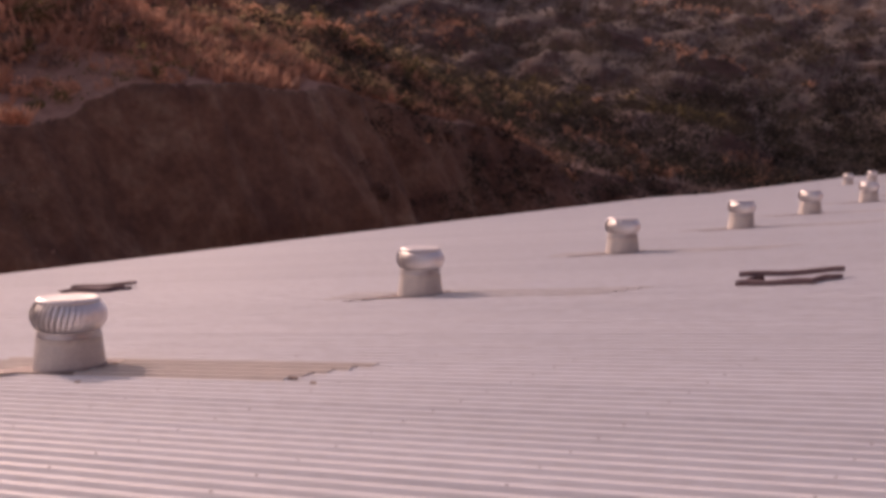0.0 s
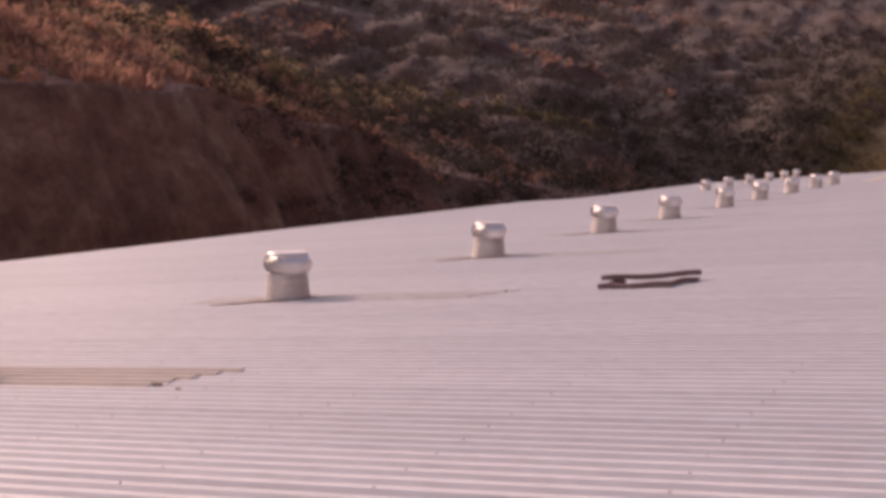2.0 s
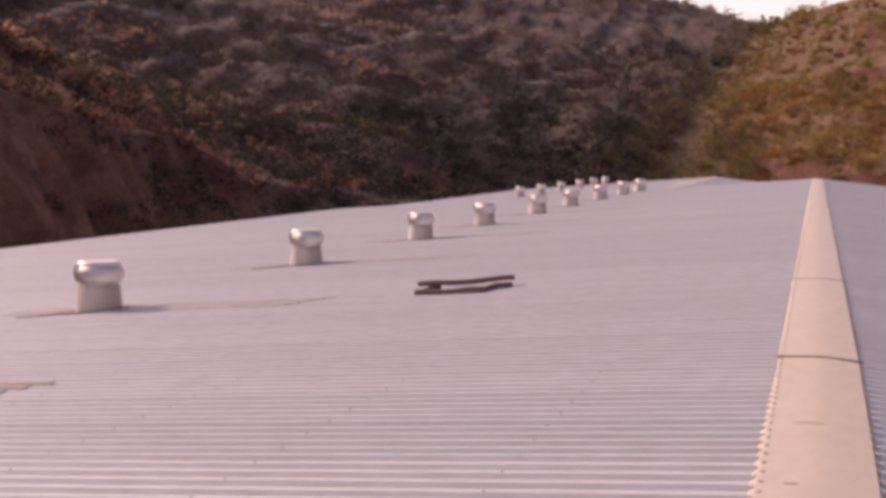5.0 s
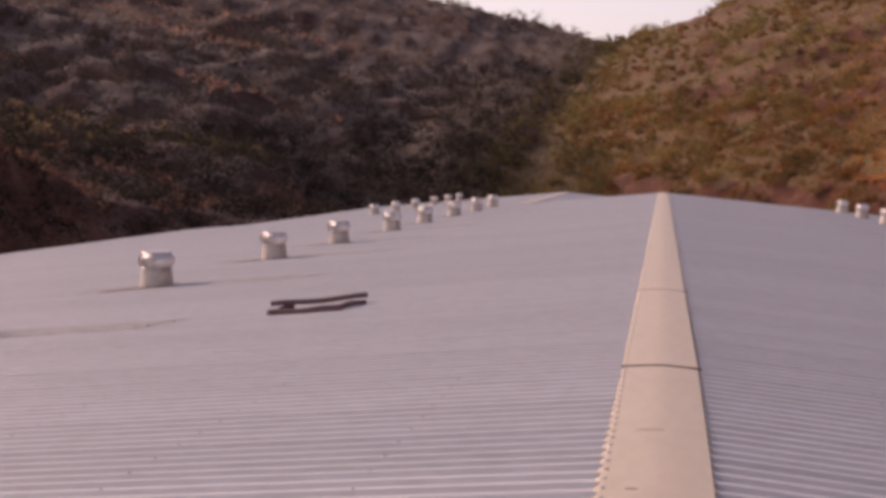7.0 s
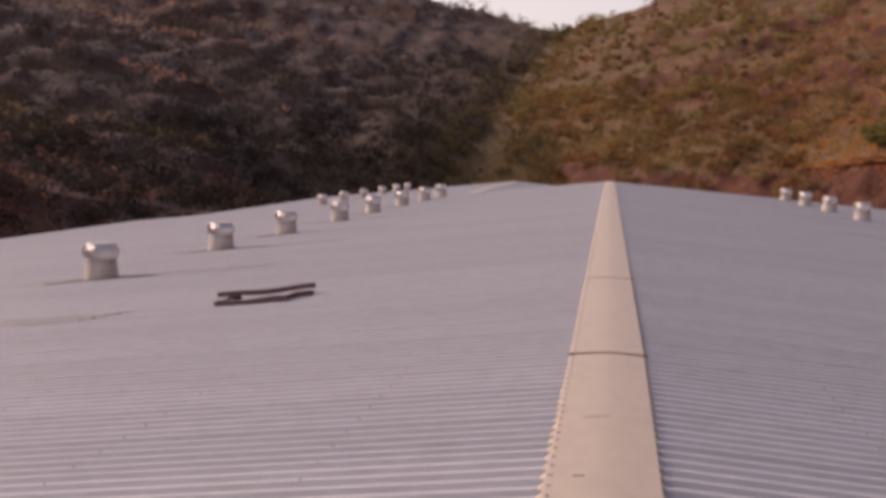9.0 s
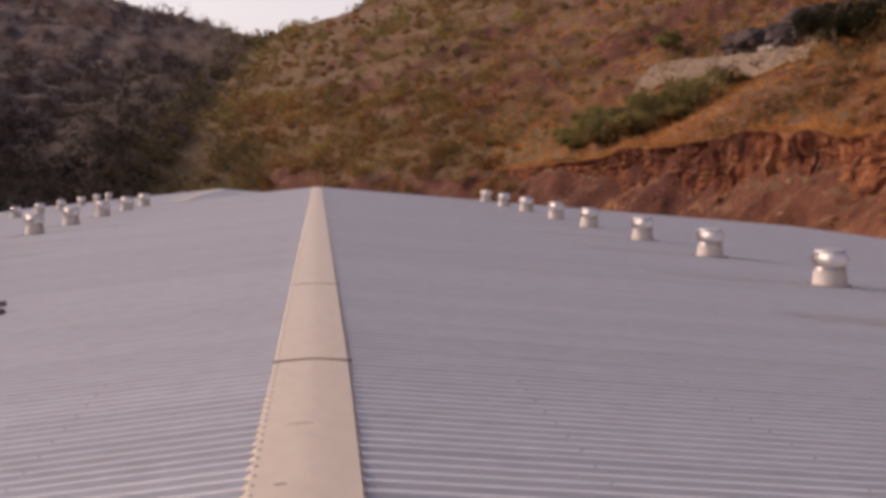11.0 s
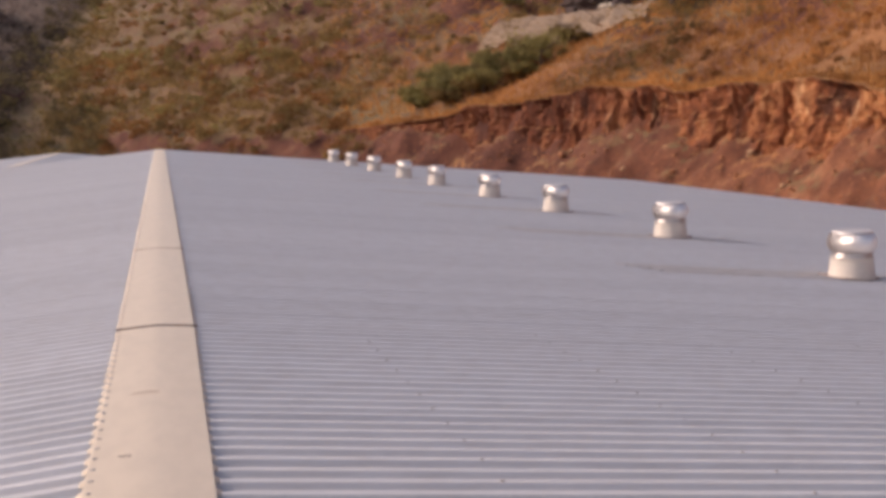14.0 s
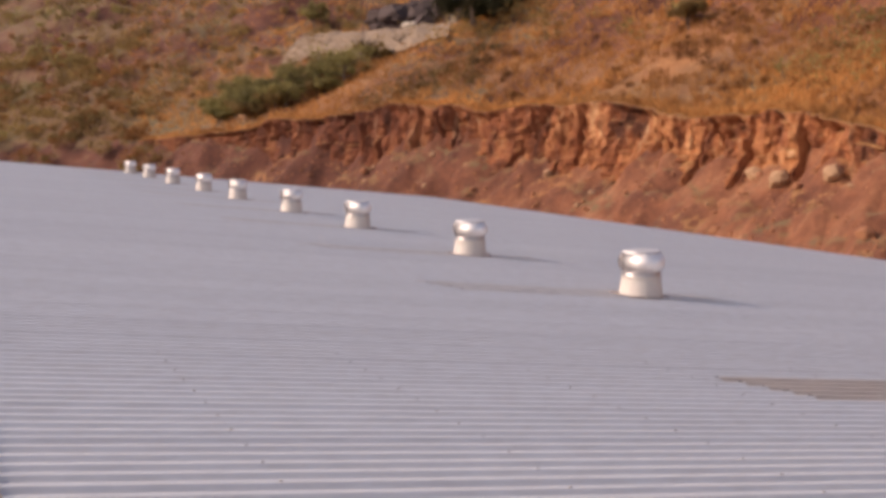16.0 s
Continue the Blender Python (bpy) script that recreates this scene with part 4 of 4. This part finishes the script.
scrub("bank_scrub", "straggling dark bushes clinging to the shaded red bank", 900, (-58.0, -24.0, 56.0, 105.0), 261,
      lambda x, y, z: west_side(x, y, z) & (land_noise(x, y, 9.0, 61, 3) > 0.75 - 0.8 * ease((y - 46) / 22.0)) & (z > -4.5), (0.6, 1.9), 90, M_LEAF_HAZE_BROWN, 9.0)


scrub("dark_thicket", "dense dark thicket with the hill-foot shade in its colour", 2800, (-44.0, -6.0, 72.0, 230.0), 271,
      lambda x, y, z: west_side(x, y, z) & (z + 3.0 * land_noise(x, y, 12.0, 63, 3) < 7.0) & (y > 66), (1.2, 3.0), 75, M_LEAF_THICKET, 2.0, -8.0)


def grass(label, n, area, seed, keep, tall, wide, mat):
    x, y, z, r, g = scatter(n, *area, seed, keep)
    n, per = len(x), 6
    base = np.stack([x, y, z], -1)[:, None, :] + np.concatenate([g.normal(0, 0.18, (n, per, 2)), np.zeros((n, per, 1))], 2)
    h = g.uniform(*tall, (n, per, 1)) * (0.6 + 0.5 * g.random((n, 1, 1)))
    tip = base + np.concatenate([g.normal(0, 0.35, (n, per, 2)), np.ones((n, per, 1))], 2) * h
    a = g.uniform(0, 6.28, (n, per))
    side = np.stack([np.cos(a), np.sin(a), 0 * a], -1) * wide
    q = np.stack([base - side, base + side, tip + side * 0.4, tip - side * 0.4], axis=2).reshape(-1, 3)
    tagged(new("dry_grass", quad_mesh("dry_grass", q, mat)), label, "grass", kind="stuff")


grass("tall dry golden grass above the red cliff", 30000, (8.0, 48.0, 52.0, 190.0), 171,
      lambda x, y, z: (land_noise(x, y, 9.0, 91, 3) > -0.75) & (x - east_toe(y) > 0.6), (0.2, 0.62), 0.055, M_GRASS)
grass("dry pinkish grass over the shaded hillside", 34000, (-62.0, -14.0, 55.0, 300.0), 181,
      lambda x, y, z: west_side(x, y, z) & (land_noise(x, y, 16.0, 93, 3) > -0.5 + 1.2 * ease((y - 80) / 80.0) - 0.9 * ease((z - 18) / 20.0)), (0.35, 0.95), 0.10, M_GRASS_WEST)


def limb(a, b, r0, r1, bend, seed):
    """A tapered, slightly crooked limb."""
    g = random.Random(seed)
    side = (b - a).cross(Vector((0.3, 0.5, 1))).normalized()
    other = (b - a).cross(side).normalized()
    verts, faces, n = [], [], 7
    for i in range(n):
        t = i / (n - 1)
        c = a.lerp(b, t) + side * bend * math.sin(math.pi * t) + other * 0.4 * bend * math.sin(2.2 * math.pi * t + g.random())
        r = r0 + (r1 - r0) * t
        verts += [tuple(c + (side * math.cos(q) + other * math.sin(q)) * r) for q in [k * math.pi / 3 for k in range(6)]]
    for i in range(n - 1):
        for k in range(6):
            faces.append((6 * i + k, 6 * i + (k + 1) % 6, 6 * i + 6 + (k + 1) % 6, 6 * i + 6 + k))
    return verts, faces


def tree(name, x, y, height, spread, mat, label, category, seed, bare=False, low=1.0, thick_crown=420):
    g = random.Random(seed)
    t = new(name)
    t.location = (x, y, ground_z(x, y) - 0.1)
    top = Vector((0.1 * height * g.uniform(-1, 1), 0.1 * height * g.uniform(-1, 1), height * 0.62))
    pieces = [limb(Vector((0, 0, 0)), top, 0.05 * height, 0.022 * height, 0.06 * height, seed)]
    ends = []
    for k in range(9 if bare else 6):
        s = Vector((0, 0, 0)).lerp(top, g.uniform(0.35, 1.0))
        a = k * 2.4 + g.random()
        e = s + Vector((math.cos(a) * spread * g.uniform(0.35, 0.6), math.sin(a) * spread * g.uniform(0.35, 0.6), height * g.uniform(0.15, 0.38)))
        pieces.append(limb(s, e, 0.02 * height, 0.006 * height, 0.04 * height, seed + k))
        ends.append(e)
        if bare:
            for m in range(4):
                s2 = s.lerp(e, g.uniform(0.4, 0.95))
                pieces.append(limb(s2, s2 + Vector((g.uniform(-0.5, 0.5), g.uniform(-0.5, 0.5), g.uniform(0.2, 0.6))) * 0.4 * height * 0.6, 0.007 * height, 0.003 * height, 0.02, seed + 9 * m))
    part("trunk", mesh_of("trunk", *joined(pieces), M_BARK), t)
    if not bare:
        c = np.array([tuple(e * 0.85) for e in ends] + [(0, 0, height * 0.45), (0, 0, height * 0.68)])
        c[:, 2] *= low
        sz = np.array([spread * g.uniform(0.26, 0.42) for _ in c])
        q = leaves(c - np.array([0, 0, 0.25]) * sz[:, None], sz, np.full(len(c), 0.22), thick_crown, seed, 0.85)
        crown = part("crown", quad_mesh("crown", q, mat), t)
        crown["kind"] = "stuff"
    return tagged(t, label, category)


tree("tree", 46.0, 104.0, 6.4, 7.0, M_LEAF_DEEP, "dark leafy tree beside the stone embankment", "tree", 5, low=0.5, thick_crown=1000)
tree("tree", 50.0, 107.5, 5.4, 5.6, M_LEAF_DEEP, "dark leafy tree among boulders on the hillside", "tree", 6, low=0.55, thick_crown=800)
tree("bare_tree", 39.9, 118.4, 4.0, 3.4, M_BARK, "small leafless grey tree before the embankment", "tree", 7, True)
tree("bare_tree", 43.2, 116.0, 2.6, 2.4, M_BARK, "small leafless grey tree before the embankment", "tree", 8, True)
tree("tree", 52.9, 79.5, 2.6, 2.4, M_LEAF_OLIVE, "small olive tree on the dry grass slope", "tree", 9)
tree("tree", 42.0, 143.0, 3.6, 3.2, M_LEAF_GREEN, "small green tree on the dry hillside", "tree", 10)
for i, (x, y, h) in enumerate(((25.8, 122.4, 1.5), (28.3, 119.6, 2.5), (30.9, 119.4, 2.1), (32.3, 115.8, 3.3), (34.6, 115.4, 2.2), (36.0, 112.2, 3.2), (30.8, 114.2, 2.7), (33.9, 112.2, 1.6), (28.0, 123.0, 2.4), (30.5, 122.5, 2.2), (26.2, 126.0, 2.2), (33.0, 121.0, 2.0), (29.5, 127.5, 2.6))):
    tree("bush", x, y, h, h * 1.5, M_LEAF_GREEN, "loose green bush in a thicket below the embankment", "bush", 30 + i, thick_crown=300)["group"] = "green thicket"
for i, (x, y, h) in enumerate(((27.6, 117.5, 1.9), (30.0, 115.5, 2.0), (33.4, 113.0, 1.7), (36.6, 117.5, 2.2), (39.6, 115.5, 2.0))):
    tree("bush", x, y, h, h * 1.4, M_LEAF_OLIVE, "low olive brown bush at the edge of the thicket", "bush", 60 + i)["group"] = "olive bushes"
